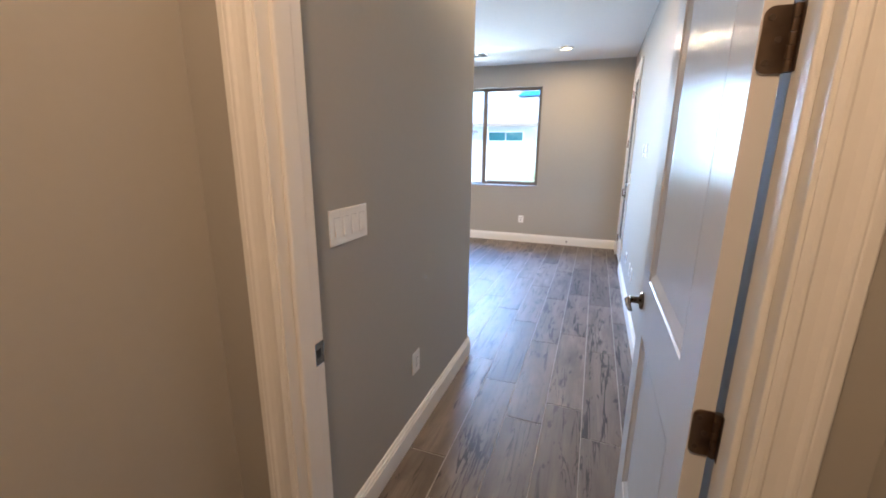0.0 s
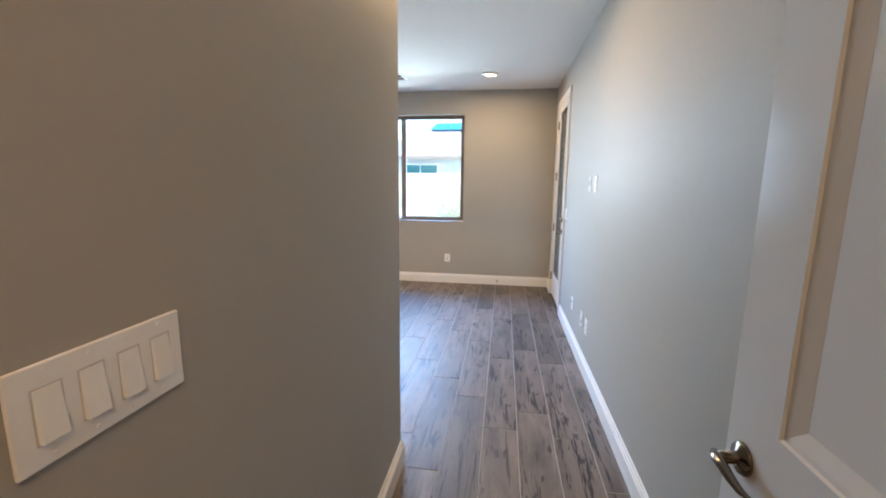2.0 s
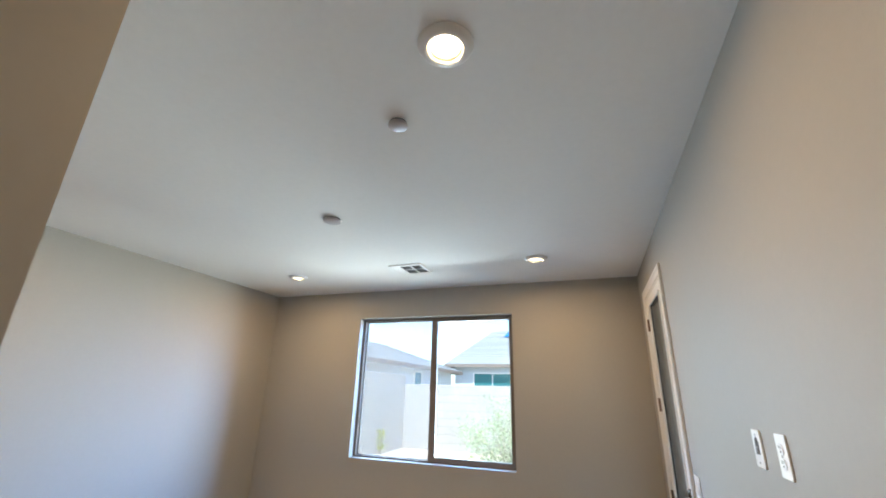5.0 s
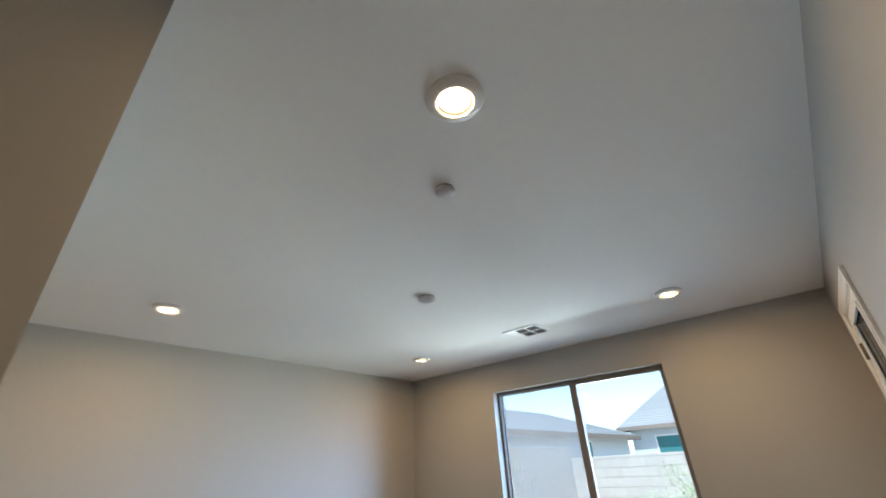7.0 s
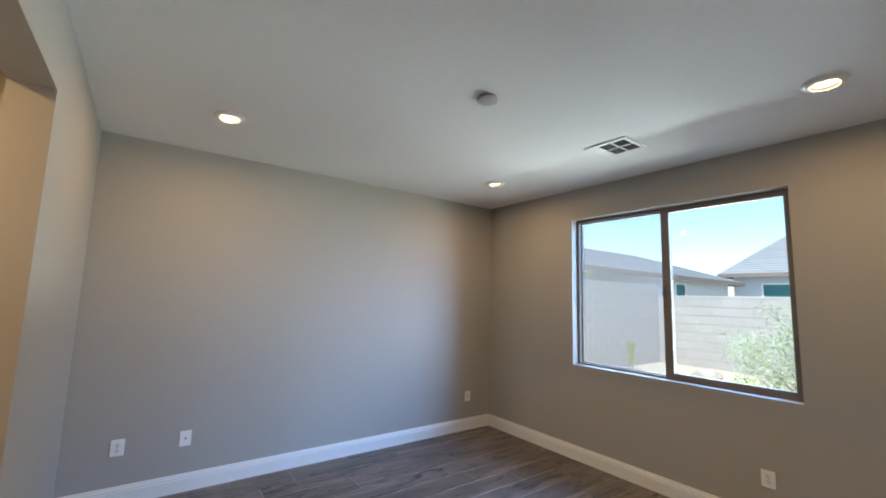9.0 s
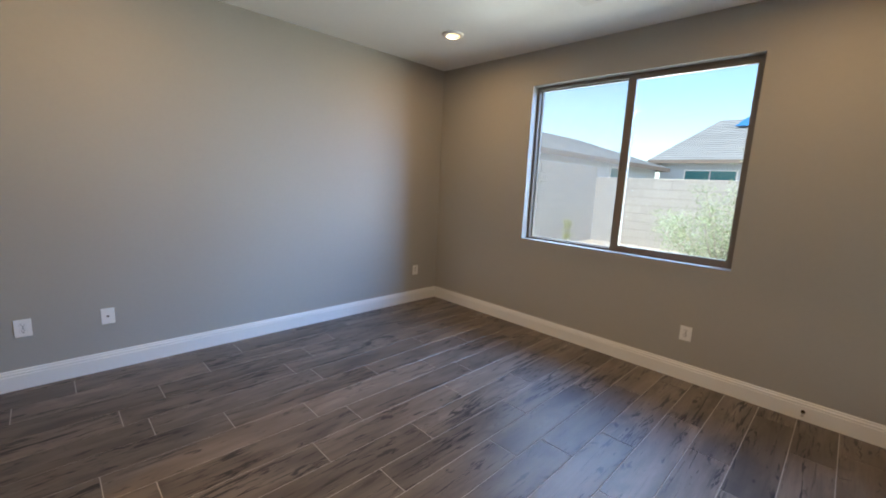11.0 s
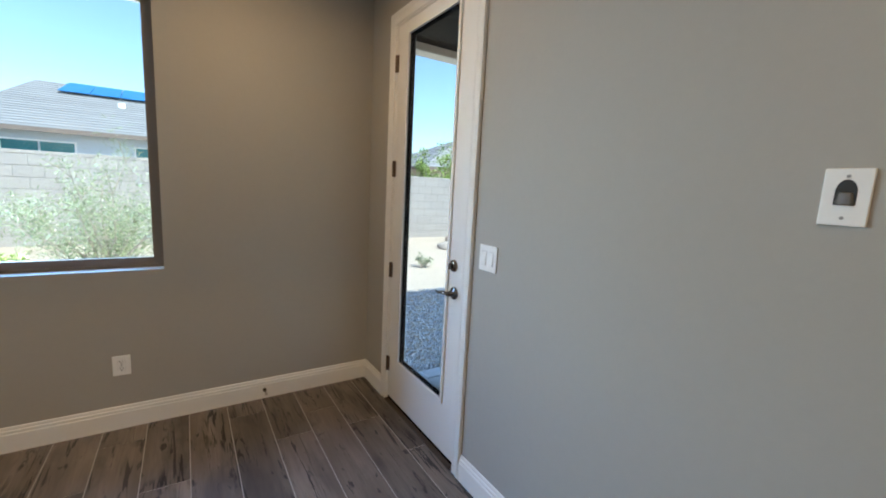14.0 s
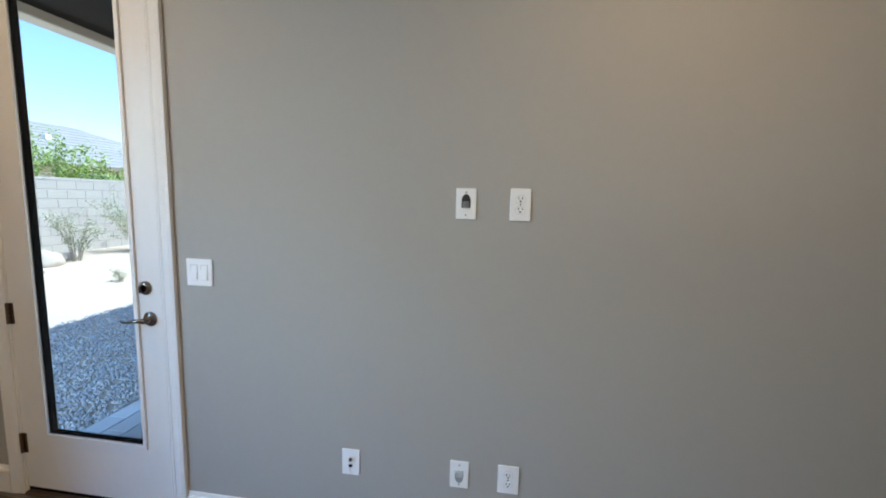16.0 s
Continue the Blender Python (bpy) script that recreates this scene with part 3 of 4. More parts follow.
part("sliding_sash", panel("y", FY0 + 0.004, FY0 + 0.034, S0, WX1 - 0.024, WZ0 + 0.018, WZ1 - 0.022, [(S1, WX1 - 0.052, WZ0 + 0.062, WZ1 - 0.050)]), VINYL, window)
for x0, x1, y, z0, z1 in ((WX0 + 0.036, S0 + 0.016, FY0 + 0.047, WZ0 + 0.026, WZ1 - 0.036), (S1 - 0.004, WX1 - 0.048, FY0 + 0.017, WZ0 + 0.058, WZ1 - 0.046)):
    p = part("pane", box((x0, y, z0), (x1, y + 0.005, z1)), GLASS, window, "clear glass pane")
    p.visible_shadow = False
XM = -1.39
part("insect_screen", box((WX0 + 0.03, FY1 + 0.004, WZ0 + 0.03), (XM + 0.01, FY1 + 0.0055, WZ1 - 0.03)), SCREEN, window, "grey insect screen over one half")
part("screen_frame", panel("y", FY1 + 0.001, FY1 + 0.012, WX0 + 0.02, XM + 0.022, WZ0 + 0.012, WZ1 - 0.02, [(WX0 + 0.034, XM + 0.004, WZ0 + 0.026, WZ1 - 0.034)]), VINYL, window)
part("latch", box((XM - 0.026, FY0 - 0.008, 1.63), (XM - 0.006, FY0 + 0.006, 1.70), 0.003), VINYL, window)
part("window_sill", box((WX0 + 0.001, YF + 0.001, WZ0), (WX1 - 0.001, FY0, WZ0 + 0.006), 0.002), WALL, window, "greige painted drywall sill")


# ---- wall plates ----
def plate_base(m, w, h, label, category, group, name):
    t = thing(name, m, label, category, group)
    part("cover_plate", box((-w / 2, -h / 2, 0), (w / 2, h / 2, 0.006), 0.0025, 3), PLATE, t)
    return t


def screws(t, xs, dz):
    for x in xs:
        for s in (-1, 1):
            part("screw", add_cylinder(bmesh.new(), (x, s * dz, 0.005), (x, s * dz, 0.0072), 0.0032, seg=12), PLATE, t)


def rocker_switch(m, gangs, w, h, label):
    t = plate_base(m, w, h, label, "light switch", "light switches", "light_switch")
    xs = [(i - (gangs - 1) / 2) * 0.046 * w / (0.046 * gangs + 0.024) for i in range(gangs)]
    for x in xs:
        # ring coloured as the shadow line round the rocker
        part("rocker_gap_shade", panel_flat(x, 0, 0.0335, 0.0665, 0.0288, 0.0618, 0.0055, 0.0063), SHADOW_GAP, t)
        bm = bmesh.new()
        a, b = 0.0145, 0.031
        v = [bm.verts.new(p) for p in ((x - a, -b, 0.005), (x + a, -b, 0.005), (x + a, b, 0.005), (x - a, b, 0.005), (x - a, -b, 0.0125), (x + a, -b, 0.0125), (x + a, b, 0.0066), (x - a, b, 0.0066))]
        for f in ((0, 1, 5, 4), (1, 2, 6, 5), (2, 3, 7, 6), (3, 0, 4, 7), (4, 5, 6, 7), (3, 2, 1, 0)):
            bm.faces.new([v[i] for i in f])
        bmesh.ops.bevel(bm, geom=list(bm.edges), offset=0.0008, segments=2, affect="EDGES")
        part("rocker", bm, PLATE, t)
    screws(t, xs, 0.0484)
    return t


def panel_flat(cx, cy, w, h, wi, hi, z0, z1):
    """A thin rectangular ring lying in the plate's plane."""
    bm = panel("x", z0, z1, cx - w / 2, cx + w / 2, cy - h / 2, cy + h / 2, [(cx - wi / 2, cx + wi / 2, cy - hi / 2, cy + hi / 2)])
    for v in bm.verts:
        v.co = Vector((v.co.y, v.co.z, v.co.x))
    bmesh.ops.recalc_face_normals(bm, faces=bm.faces)
    return bm


def duplex_outlet(m, w=0.082, h=0.117):
    t = plate_base(m, w, h, "white duplex outlet with cover plate on the wall", "outlet", "outlets", "outlet")
    for s in (-1, 1):
        # darker disc behind the receptacle, drawn as its shadow outline
        bm = add_cylinder(bmesh.new(), (0, s * 0.0195, 0.004), (0, s * 0.0195, 0.0063), 0.0189, seg=32)
        for v in bm.verts:
            v.co.y = s * 0.0195 + max(-0.0150, min(0.0150, v.co.y - s * 0.0195))
        part("receptacle_gap_shade", bm, SHADOW_GAP, t)
        bm = bmesh.new()
        add_cylinder(bm, (0, s * 0.0195, 0.004), (0, s * 0.0195, 0.0086), 0.0174, seg=32)
        for v in bm.verts:
            v.co.y = s * 0.0195 + max(-0.0135, min(0.0135, v.co.y - s * 0.0195))
        r = part("receptacle", bm, PLATE, t)
        part("slot", box((-0.0083, s * 0.0195 + 0.0002, 0.0082), (-0.0051, s * 0.0195 + 0.0095, 0.0090)), DARK, r)
        part("slot", box((0.0051, s * 0.0195 + 0.0008, 0.0082), (0.0083, s * 0.0195 + 0.0088, 0.0090)), DARK, r)
        part("ground_hole", add_cylinder(bmesh.new(), (0, s * 0.0195 - 0.0068, 0.0082), (0, s * 0.0195 - 0.0068, 0.0090), 0.0036, seg=14), DARK, r)
    part("screw", add_cylinder(bmesh.new(), (0, 0, 0.005), (0, 0, 0.0075), 0.003, seg=12), NICKEL, t)
    return t


def cable_plate(m, upward, w=0.076, h=0.116):
    """A low-voltage pass-through plate with a scooped hood."""
    s = 1 if upward else -1
    t = plate_base(m, w, h, "white cable pass-through plate with a scooped hood", "cable plate", "cable plates", "cable_plate")
    bm = bmesh.new()
    k = 12
    pts = [(-0.017, -s * 0.016), (0.017, -s * 0.016)] + [(0.017 * math.cos(a), s * (0.010 + 0.026 * math.sin(a))) for a in (math.pi * i / k for i in range(k + 1))]
    front = [bm.verts.new((x, y, 0.0066)) for x, y in pts]
    back = [bm.verts.new((x * 0.85, y, 0.0062)) for x, y in pts]
    bm.faces.new(front)
    bmesh.ops.recalc_face_normals(bm, faces=bm.faces)
    for v in back:
        bm.verts.remove(v)
    bmesh.ops.solidify(bm, geom=list(bm.faces), thickness=0.0006)
    # no hole is cut: the cavity's shade is the colour of this flat patch
    part("opening", bm, DARK if upward else GREY_CAVITY, t, "flat patch coloured as the shade of the cable opening")
    bm = bmesh.new()
    # scoop: a curved tongue that slopes out of the opening
    rows = 6
    grid = []
    for i in range(rows + 1):
        f = i / rows
        y = -s * 0.016 + s * f * 0.026
        grid.append([bm.verts.new((0.0155 * u * (1 - 0.25 * f), y, 0.0072 + (0.004 * (1 - f) if upward else 0.003 * math.sin(f * 3.1)) * (1 - u * u))) for u in (-1, -0.5, 0, 0.5, 1)])
    for p, q in zip(grid, grid[1:]):
        for i in range(4):
            bm.faces.new((p[i], p[i + 1], q[i + 1], q[i]))
    bmesh.ops.solidify(bm, geom=list(bm.faces), thickness=0.0005)
    # the upward scoop is greyed for shade, the other keeps plate white
    part("scoop", bm, GREY_CAVITY if upward else PLATE, t, "", True)
    for sy in (-1, 1):
        part("screw", add_cylinder(bmesh.new(), (0, sy * 0.042, 0.005), (0, sy * 0.042, 0.0074), 0.0035, seg=12), GREY_CAVITY, t)
    return t


def jack_plate(m, jacks, w=0.077, h=0.115):
    t = plate_base(m, w, h, "white jack plate low on the wall", "jack plate", "jack plates", "jack_plate")
    for kind, y in jacks:
        if kind == "coax":
            bm = add_cylinder(bmesh.new(), (0, y, 0.005), (0, y, 0.009), 0.0075, seg=6)
            c = part("coax_connector", bm, NICKEL, t, "nickel coaxial connector", False)
            part("barrel", add_cylinder(bmesh.new(), (0, y, 0.009), (0, y, 0.016), 0.0048, seg=16), BRONZE, c)
        else:
            part("data_jack", box((-0.008, y - 0.0065, 0.0055), (0.008, y + 0.0065, 0.0068)), DARK, t, "dark data jack")
    screws(t, (0,), 0.042)
    return t


def on_wall(x, y, z, facing):
    turn = {"-x": -90, "+x": 90, "-y": 0, "+y": 180}[facing]
    return pose(x, y, z, 90, 0, turn)


rocker_switch(on_wall(XH, 1.402, 1.224, "+x"), 4, 0.225, 0.118, "white four-gang rocker switch plate on the passage wall")
duplex_outlet(on_wall(XH, 1.945, 0.42, "+x"))
rocker_switch(on_wall(XH, 0.44, 1.225, "+x"), 2, 0.12, 0.118, "white rocker switch plate in the entry hall")
rocker_switch(on_wall(XR, 5.461, 1.159, "-x"), 2, 0.12, 0.117, "white two-gang rocker switch beside the glazed door")
cable_plate(on_wall(XR, 4.335, 1.478, "-x"), True)
duplex_outlet(on_wall(XR, 4.134, 1.479, "-x"), 0.075, 0.119)
jack_plate(on_wall(XR, 4.792, 0.376, "-x"), [("coax", 0.014), ("data", -0.016)])
cable_plate(on_wall(XR, 4.329, 0.379, "-x"), False)
duplex_outlet(on_wall(XR, 4.132, 0.381, "-x"), 0.083, 0.119)
duplex_outlet(on_wall(-0.706, YF, 0.376, "-y"), 0.083, 0.116)
duplex_outlet(on_wall(XL, 6.512, 0.388, "+x"))
jack_plate(on_wall(XL, 3.615, 0.40, "+x"), [("coax", 0.0)])
duplex_outlet(on_wall(XL, 3.19, 0.405, "+x"))

# door stop on the far baseboard
stop = thing("door_stop", pose(0.038, YF - 0.017, 0.062), "small nickel door stop on the baseboard", "door stop")
part("base", add_cylinder(bmesh.new(), (0, 0, 0), (0, -0.008, 0), 0.012, seg=18), NICKEL, stop)
part("stem", add_cylinder(bmesh.new(), (0, -0.008, 0), (0, -0.06, 0), 0.005, seg=12), NICKEL, stop)
part("rubber_tip", add_cylinder(bmesh.new(), (0, -0.06, 0), (0, -0.072, 0), 0.009, seg=16), SPRING, stop)


# ---- ceiling fixtures ----
def downlight(x, y, watts, colour=LAMP_COLOUR):
    t = thing("ceiling_light", pose(x, y, HC), "round white recessed-style ceiling downlight, lit warm", "ceiling light", "ceiling downlights")
    part("trim_ring", add_lathe(bmesh.new(), [(0.054, -0.008), (0.057, -0.018), (0.066, -0.020), (0.086, -0.014), (0.095, -0.006), (0.096, 0.0), (0.050, 0.0), (0.052, -0.008), (0.054, -0.008)], 48), TRIM, t, "white trim ring", True)
    part("lens", add_lathe(bmesh.new(), [(0, -0.011), (0.04, -0.0105), (0.053, -0.007), (0.053, -0.002), (0, -0.002)], 40), LENS, t, "glowing lens", True)
    d = bpy.data.lights.new("downlight_lamp", "AREA")
    d.shape, d.size, d.energy, d.color = "DISK", 0.1, watts, colour
    lamp = new("lamp", d)
    lamp.matrix_basis = pose(0, 0, -0.0165)
    lamp.parent = t


for x, y in ((-0.112, 3.592), (-0.112, 6.03), (-2.63, 6.05), (-2.65, 3.605)):
    downlight(x, y, ROOM_LAMP_WATTS)
downlight(0.33, 0.2, HALL_LAMP_WATTS, HALL_LAMP_COLOUR)
downlight(-1.6, 1.85, CLOSET_LAMP_WATTS)

for x, y, k in ((-0.45, 3.931, 0.64), (-1.355, 4.78, 0.92)):
    t = thing("ceiling_cover", pose(x, y, HC), "round pale grey blank cover plate on the ceiling", "ceiling cover", "ceiling covers")
    part("cover", add_lathe(bmesh.new(), [(0, -0.022), (0.058 * k, -0.022), (0.065 * k, -0.019), (0.067 * k, -0.012), (0.066 * k, -0.008), (0, -0.008)], 40), COVER, t, "", True)
    # solid spacer coloured near-black for the shade between cover and ceiling
    part("gap_shade_ring", add_lathe(bmesh.new(), [(0, -0.008), (0.060 * k, -0.008), (0.060 * k, 0.0), (0, 0.0)], 40), DARK, t, "dark spacer coloured as the shade behind the cover")

vent = thing("ceiling_vent", pose(-1.318, 6.06, HC), "white ceiling air vent with four dark openings", "ceiling vent")
VX, VY = 0.170, 0.150
CELLS = [(x0, x0 + 0.098, y0, y0 + 0.112) for x0 in (-0.062, 0.048) for y0 in (-0.120, 0.006)]
bm = panel("x", -0.009, 0.0, -VX, VX, -VY, VY, CELLS)
for v in bm.verts:
    v.co = Vector((v.co.y, v.co.z, v.co.x))
bmesh.ops.recalc_face_normals(bm, faces=bm.faces)
part("frame", bm, TRIM, vent)
# no duct is built: a near-black sheet and greyed slats carry its shade
part("duct_shade", box((-0.07, -0.125, -0.0025), (0.152, 0.124, -0.0005)), DARK, vent, "dark sheet in place of the shaded duct")
for x0, x1, y0, y1 in CELLS:
    for k in range(5):
        bm = box((-0.048, -0.0006, -0.003), (0.048, 0.0006, 0.003))
        bmesh.ops.transform(bm, matrix=pose((x0 + x1) / 2, y0 + 0.012 + 0.022 * k, -0.0058, 14, 0, 0), verts=bm.verts)
        part("slat", bm, GREY_CAVITY, vent)
for k in range(4):
    bm = box((-0.004, -VY + 0.02, -0.0108), (0.004, VY - 0.02, -0.0088), 0.0008, 1)
    bmesh.ops.transform(bm, matrix=pose(-VX + 0.03 + 0.02 * k, 0, 0), verts=bm.verts)
    part("blade", bm, TRIM, vent)

# ---- outside: ground, patio, roof edges ----
RISE = [(-40, 0.0), (9.3, 0.0), (9.8, 0.02), (10.4, 0.07), (11.0, 0.13), (11.6, 0.18), (12.4, 0.21), (13.2, 0.22), (90, 0.22)]   # the yard climbs to the back wall


def ground_z(y):
    for (y0, h0), (y1, h1) in zip(RISE, RISE[1:]):
        if y0 <= y <= y1:
            return GROUND + h0 + (h1 - h0) * (y - y0) / (y1 - y0)
    return GROUND


yard = bmesh.new()
tops, feet = [[[yard.verts.new((x, y, z)) for x in (-60, 70)] for y, z in rows] for rows in ([(y, GROUND + h) for y, h in RISE], [(y, GROUND - 0.3) for y, h in RISE])]
for i in range(len(RISE) - 1):
    yard.faces.new((tops[i][0], tops[i][1], tops[i + 1][1], tops[i + 1][0]))
    yard.faces.new((feet[i][0], feet[i + 1][0], feet[i + 1][1], feet[i][1]))
    for k in (0, 1):
        yard.faces.new((tops[i][k], tops[i + 1][k], feet[i + 1][k], feet[i][k]))
for i in (0, -1):
    yard.faces.new((tops[i][0], tops[i][1], feet[i][1], feet[i][0]))
bmesh.ops.recalc_face_normals(yard, faces=yard.faces)
structure("ground", yard, SAND, "pale desert sand yard reaching the horizon", "ground")
PX0, PX1, PYN = XR + 0.07, 5.2, 6.92
structure("patio_bed", box((PX0, 2.5, GROUND - 0.05), (PX1, PYN - 0.004, GROUND + 0.012)), MORTAR, "sand bed under the patio pavers", "pavement")
patio_roof = thing("patio_roof", pose(0, 0, 0), "stucco patio cover with a dark brown ceiling", "patio roof", kind="structure")
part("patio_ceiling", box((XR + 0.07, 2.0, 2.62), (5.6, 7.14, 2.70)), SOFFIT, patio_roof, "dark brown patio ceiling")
part("beam", box((XR + 0.18, 7.14, 2.56), (5.6, 7.29, 2.95), 0.01), STUCCO, patio_roof, "tan stucco beam")
part("roof_deck", box((XR + 0.18, 2.0, 2.95), (5.9, 7.5, 3.05)), ROOF_TILE, patio_roof)
part("column", box((5.2, 6.9, GROUND), (5.6, 7.29, 2.56), 0.01), STUCCO, patio_roof, "tan stucco column")
eave = thing("house_eave", pose(0, 0, 0), "tile roof edge over the window wall", "roof", kind="structure")
part("soffit", box((XL - 0.8, YF + 0.16, 2.86), (XR + 0.18, 7.38, 2.92)), FASCIA, eave)
part("roof", box((XL - 0.9, YS - 1, 2.93), (XR + 0.18, 7.46, 3.05)), ROOF_TILE, eave)
structure("outer_wall", box((XL - 0.32, YF + 0.02, GROUND), (XL - 0.12, YF + 0.16, 2.9)), STUCCO, "tan stucco outside corner", "wall")


# ---- block walls of the yard ----
def block_wall(name, axis, at, thick, u0, u1, z0, courses, label, proud=0.006):
    """A wall of concrete blocks with recessed joints; the core is mortar, each block face stands proud."""
    bw, bh, cap = 0.406, 0.203, 0.06
    z1 = z0 + courses * bh
    core = box((at, u0, z0 - 0.1), (at + thick, u1, z1)) if axis == "x" else box((u0, at, z0 - 0.1), (u1, at + thick, z1))
    w = structure(name, core, MORTAR, label, "garden wall")
    meshes = {}

    def block(length, height):
        key = (round(length, 3), round(height, 3))
        if key not in meshes:
            g = 0.0035
            bm = box((g, -proud, proud), (length - g, thick + proud, height - proud), 0.004, 1)
            me = bpy.data.meshes.new("block")
            bm.to_mesh(me)
            bm.free()
            me.materials.append(BLOCK)
            meshes[key] = me
        return meshes[key]

    for c in range(courses):
        u = u0 - (bw / 2 if c % 2 else 0)
        while u < u1 - 0.01:
            a, b = max(u, u0), min(u + bw, u1)
            if b - a > 0.03:
                ob = new("block", block(b - a, bh))
                ob.matrix_basis = pose(a, at, z0 + c * bh) if axis == "y" else pose(at + thick, a, z0 + c * bh, 0, 0, 90)
                ob.parent = w
            u += bw
    k = int((u1 - u0) / 0.8) + 1
    for i in range(k):
        a, b = u0 + (u1 - u0) * i / k, u0 + (u1 - u0) * (i + 1) / k
        lo, hi = ((at - 0.012, a + 0.002, z1), (at + thick + 0.012, b - 0.002, z1 + cap)) if axis == "x" else ((a + 0.002, at - 0.012, z1), (b - 0.002, at + thick + 0.012, z1 + cap))
        part("cap_block", box(lo, hi, 0.004, 1), BLOCK, w)
    return w


LWX, BWY = -4.86, 13.9
block_wall("garden_wall", "x", LWX - 0.2, 0.2, 6.9, BWY, GROUND + 0.05, 10, "grey concrete block side yard wall", 0.011)
block_wall("garden_wall", "y", BWY, 0.2, LWX - 0.2, 2.0, GROUND, 9, "grey concrete block wall along the back")
block_wall("garden_wall", "y", BWY, 0.2, 2.0, 12.0, GROUND, 9, "grey concrete block wall along the back")
structure("garden_wall", box((12.0, -5, GROUND - 0.1), (12.2, BWY + 0.2, 1.77)), BLOCK, "grey concrete block wall at the far side", "garden wall")


# ---- neighbouring houses ----
def hip_house(x0, x1, y0, y1, eave_z, ridge, ridge_z, label, windows=(), course=0.36, solar=None, body=STUCCO_GREY):
    """A one-storey house under a tiled hip roof; ridge is ((x, y), (x, y)); windows lie on the side at y0 or at x1."""
    h = thing("house", pose((x0 + x1) / 2, (y0 + y1) / 2, GROUND), label, "house", "neighbouring houses")
    base = Matrix.Translation((-(x0 + x1) / 2, -(y0 + y1) / 2, -GROUND))

    def put(name, bm, mat, parent, lab=""):
        if parent is h:
            bmesh.ops.transform(bm, matrix=base, verts=bm.verts)
        else:
            bmesh.ops.transform(bm, matrix=base, verts=bm.verts)
        return part(name, bm, mat, parent, lab)

    o = 0.55
    put("wall", box((x0 + o, y0 + o, GROUND), (x1 - o, y1 - o, eave_z)), body, h)
    (ax, ay), (bx, by) = ridge
    corners = [Vector((x0, y0, eave_z)), Vector((x1, y0, eave_z)), Vector((x1, y1, eave_z)), Vector((x0, y1, eave_z))]
    A, B = Vector((ax, ay, ridge_z)), Vector((bx, by, ridge_z))
    along_x = abs(bx - ax) >= abs(by - ay)
    if along_x:
        slopes = [(corners[0], corners[1], B, A), (corners[1], corners[2], B, B), (corners[2], corners[3], A, B), (corners[3], corners[0], A, A)]
    else:
        slopes = [(corners[0], corners[1], A, A), (corners[1], corners[2], B, A), (corners[2], corners[3], B, B), (corners[3], corners[0], A, B)]
    bm = bmesh.new()
    for e0, e1, r1, r0 in slopes:
        vs = [bm.verts.new(p) for p in ((e0, e1, r1) if (r1 - r0).length < 1e-6 else (e0, e1, r1, r0))]
        bm.faces.new(vs)
    bm.faces.new([bm.verts.new(p) for p in corners])
    bmesh.ops.remove_doubles(bm, verts=bm.verts, dist=1e-4)
    roof = put("roof", bm, ROOF_TILE, h)
    for e0, e1, r1, r0 in slopes:
        n = (e1 - e0).cross(r1 - e0).normalized()
        n = n if n.z > 0 else -n
        run = ((r0 + r1) / 2 - (e0 + e1) / 2).length
        k = max(4, int(run / course))
        for i in range(k):
            f0, f1 = i / k, min(1, (i + 1.06) / k)
            p0, p1, q1, q0 = e0.lerp(r0, f0), e1.lerp(r1, f0), e1.lerp(r1, f1), e0.lerp(r0, f1)
            bm = bmesh.new()
            lo = [bm.verts.new(p) for p in (p0, p1, q1, q0)]
            hi = [bm.verts.new(p + n * d) for p, d in ((p0, 0.035), (p1, 0.035), (q1, 0.010), (q0, 0.010))]
            for fs in ((lo[3], lo[2], lo[1], lo[0]), tuple(hi), (lo[0], lo[1], hi[1], hi[0]), (lo[1], lo[2], hi[2], hi[1]), (lo[2], lo[3], hi[3], hi[2]), (lo[3], lo[0], hi[0], hi[3])):
                bm.faces.new(fs)
            put("roof_course", bm, ROOF_TILE, roof)
    for lo, hi in (((x0 - 0.02, y0 - 0.03, eave_z - 0.17), (x1 + 0.02, y0, eave_z + 0.02)), ((x0 - 0.02, y1, eave_z - 0.17), (x1 + 0.02, y1 + 0.03, eave_z + 0.02)), ((x0 - 0.03, y0, eave_z - 0.17), (x0, y1, eave_z + 0.02)), ((x1, y0, eave_z - 0.17), (x1 + 0.03, y1, eave_z + 0.02))):
        put("fascia", box(lo, hi), FASCIA, h)
    for side, u0, u1, z0, z1 in windows:
        w0 = y0 + o if side == "y" else x1 - o
        s = -1 if side == "y" else 1
        if side == "y":
            fr = put("window", panel("y", w0 - 0.05, w0 - 0.004, u0, u1, z0, z1, [(u0 + 0.07, u1 - 0.07, z0 + 0.07, z1 - 0.07)]), TRIM, h)
            put("pane", box((u0 + 0.05, w0 - 0.03, z0 + 0.05), ((u0 + u1) / 2 - 0.04, w0 - 0.004, z1 - 0.05)), WINDOW_FAR, fr)
            put("pane", box(((u0 + u1) / 2 + 0.04, w0 - 0.03, z0 + 0.05), (u1 - 0.05, w0 - 0.004, z1 - 0.05)), WINDOW_FAR, fr)
        else:
            fr = put("window", panel("x", w0 + 0.004, w0 + 0.05, u0, u1, z0, z1, [(u0 + 0.07, u1 - 0.07, z0 + 0.07, z1 - 0.07)]), TRIM, h)
            put("pane", box((w0 + 0.004, u0 + 0.05, z0 + 0.05), (w0 + 0.03, u1 - 0.05, z1 - 0.05)), WINDOW_FAR, fr)
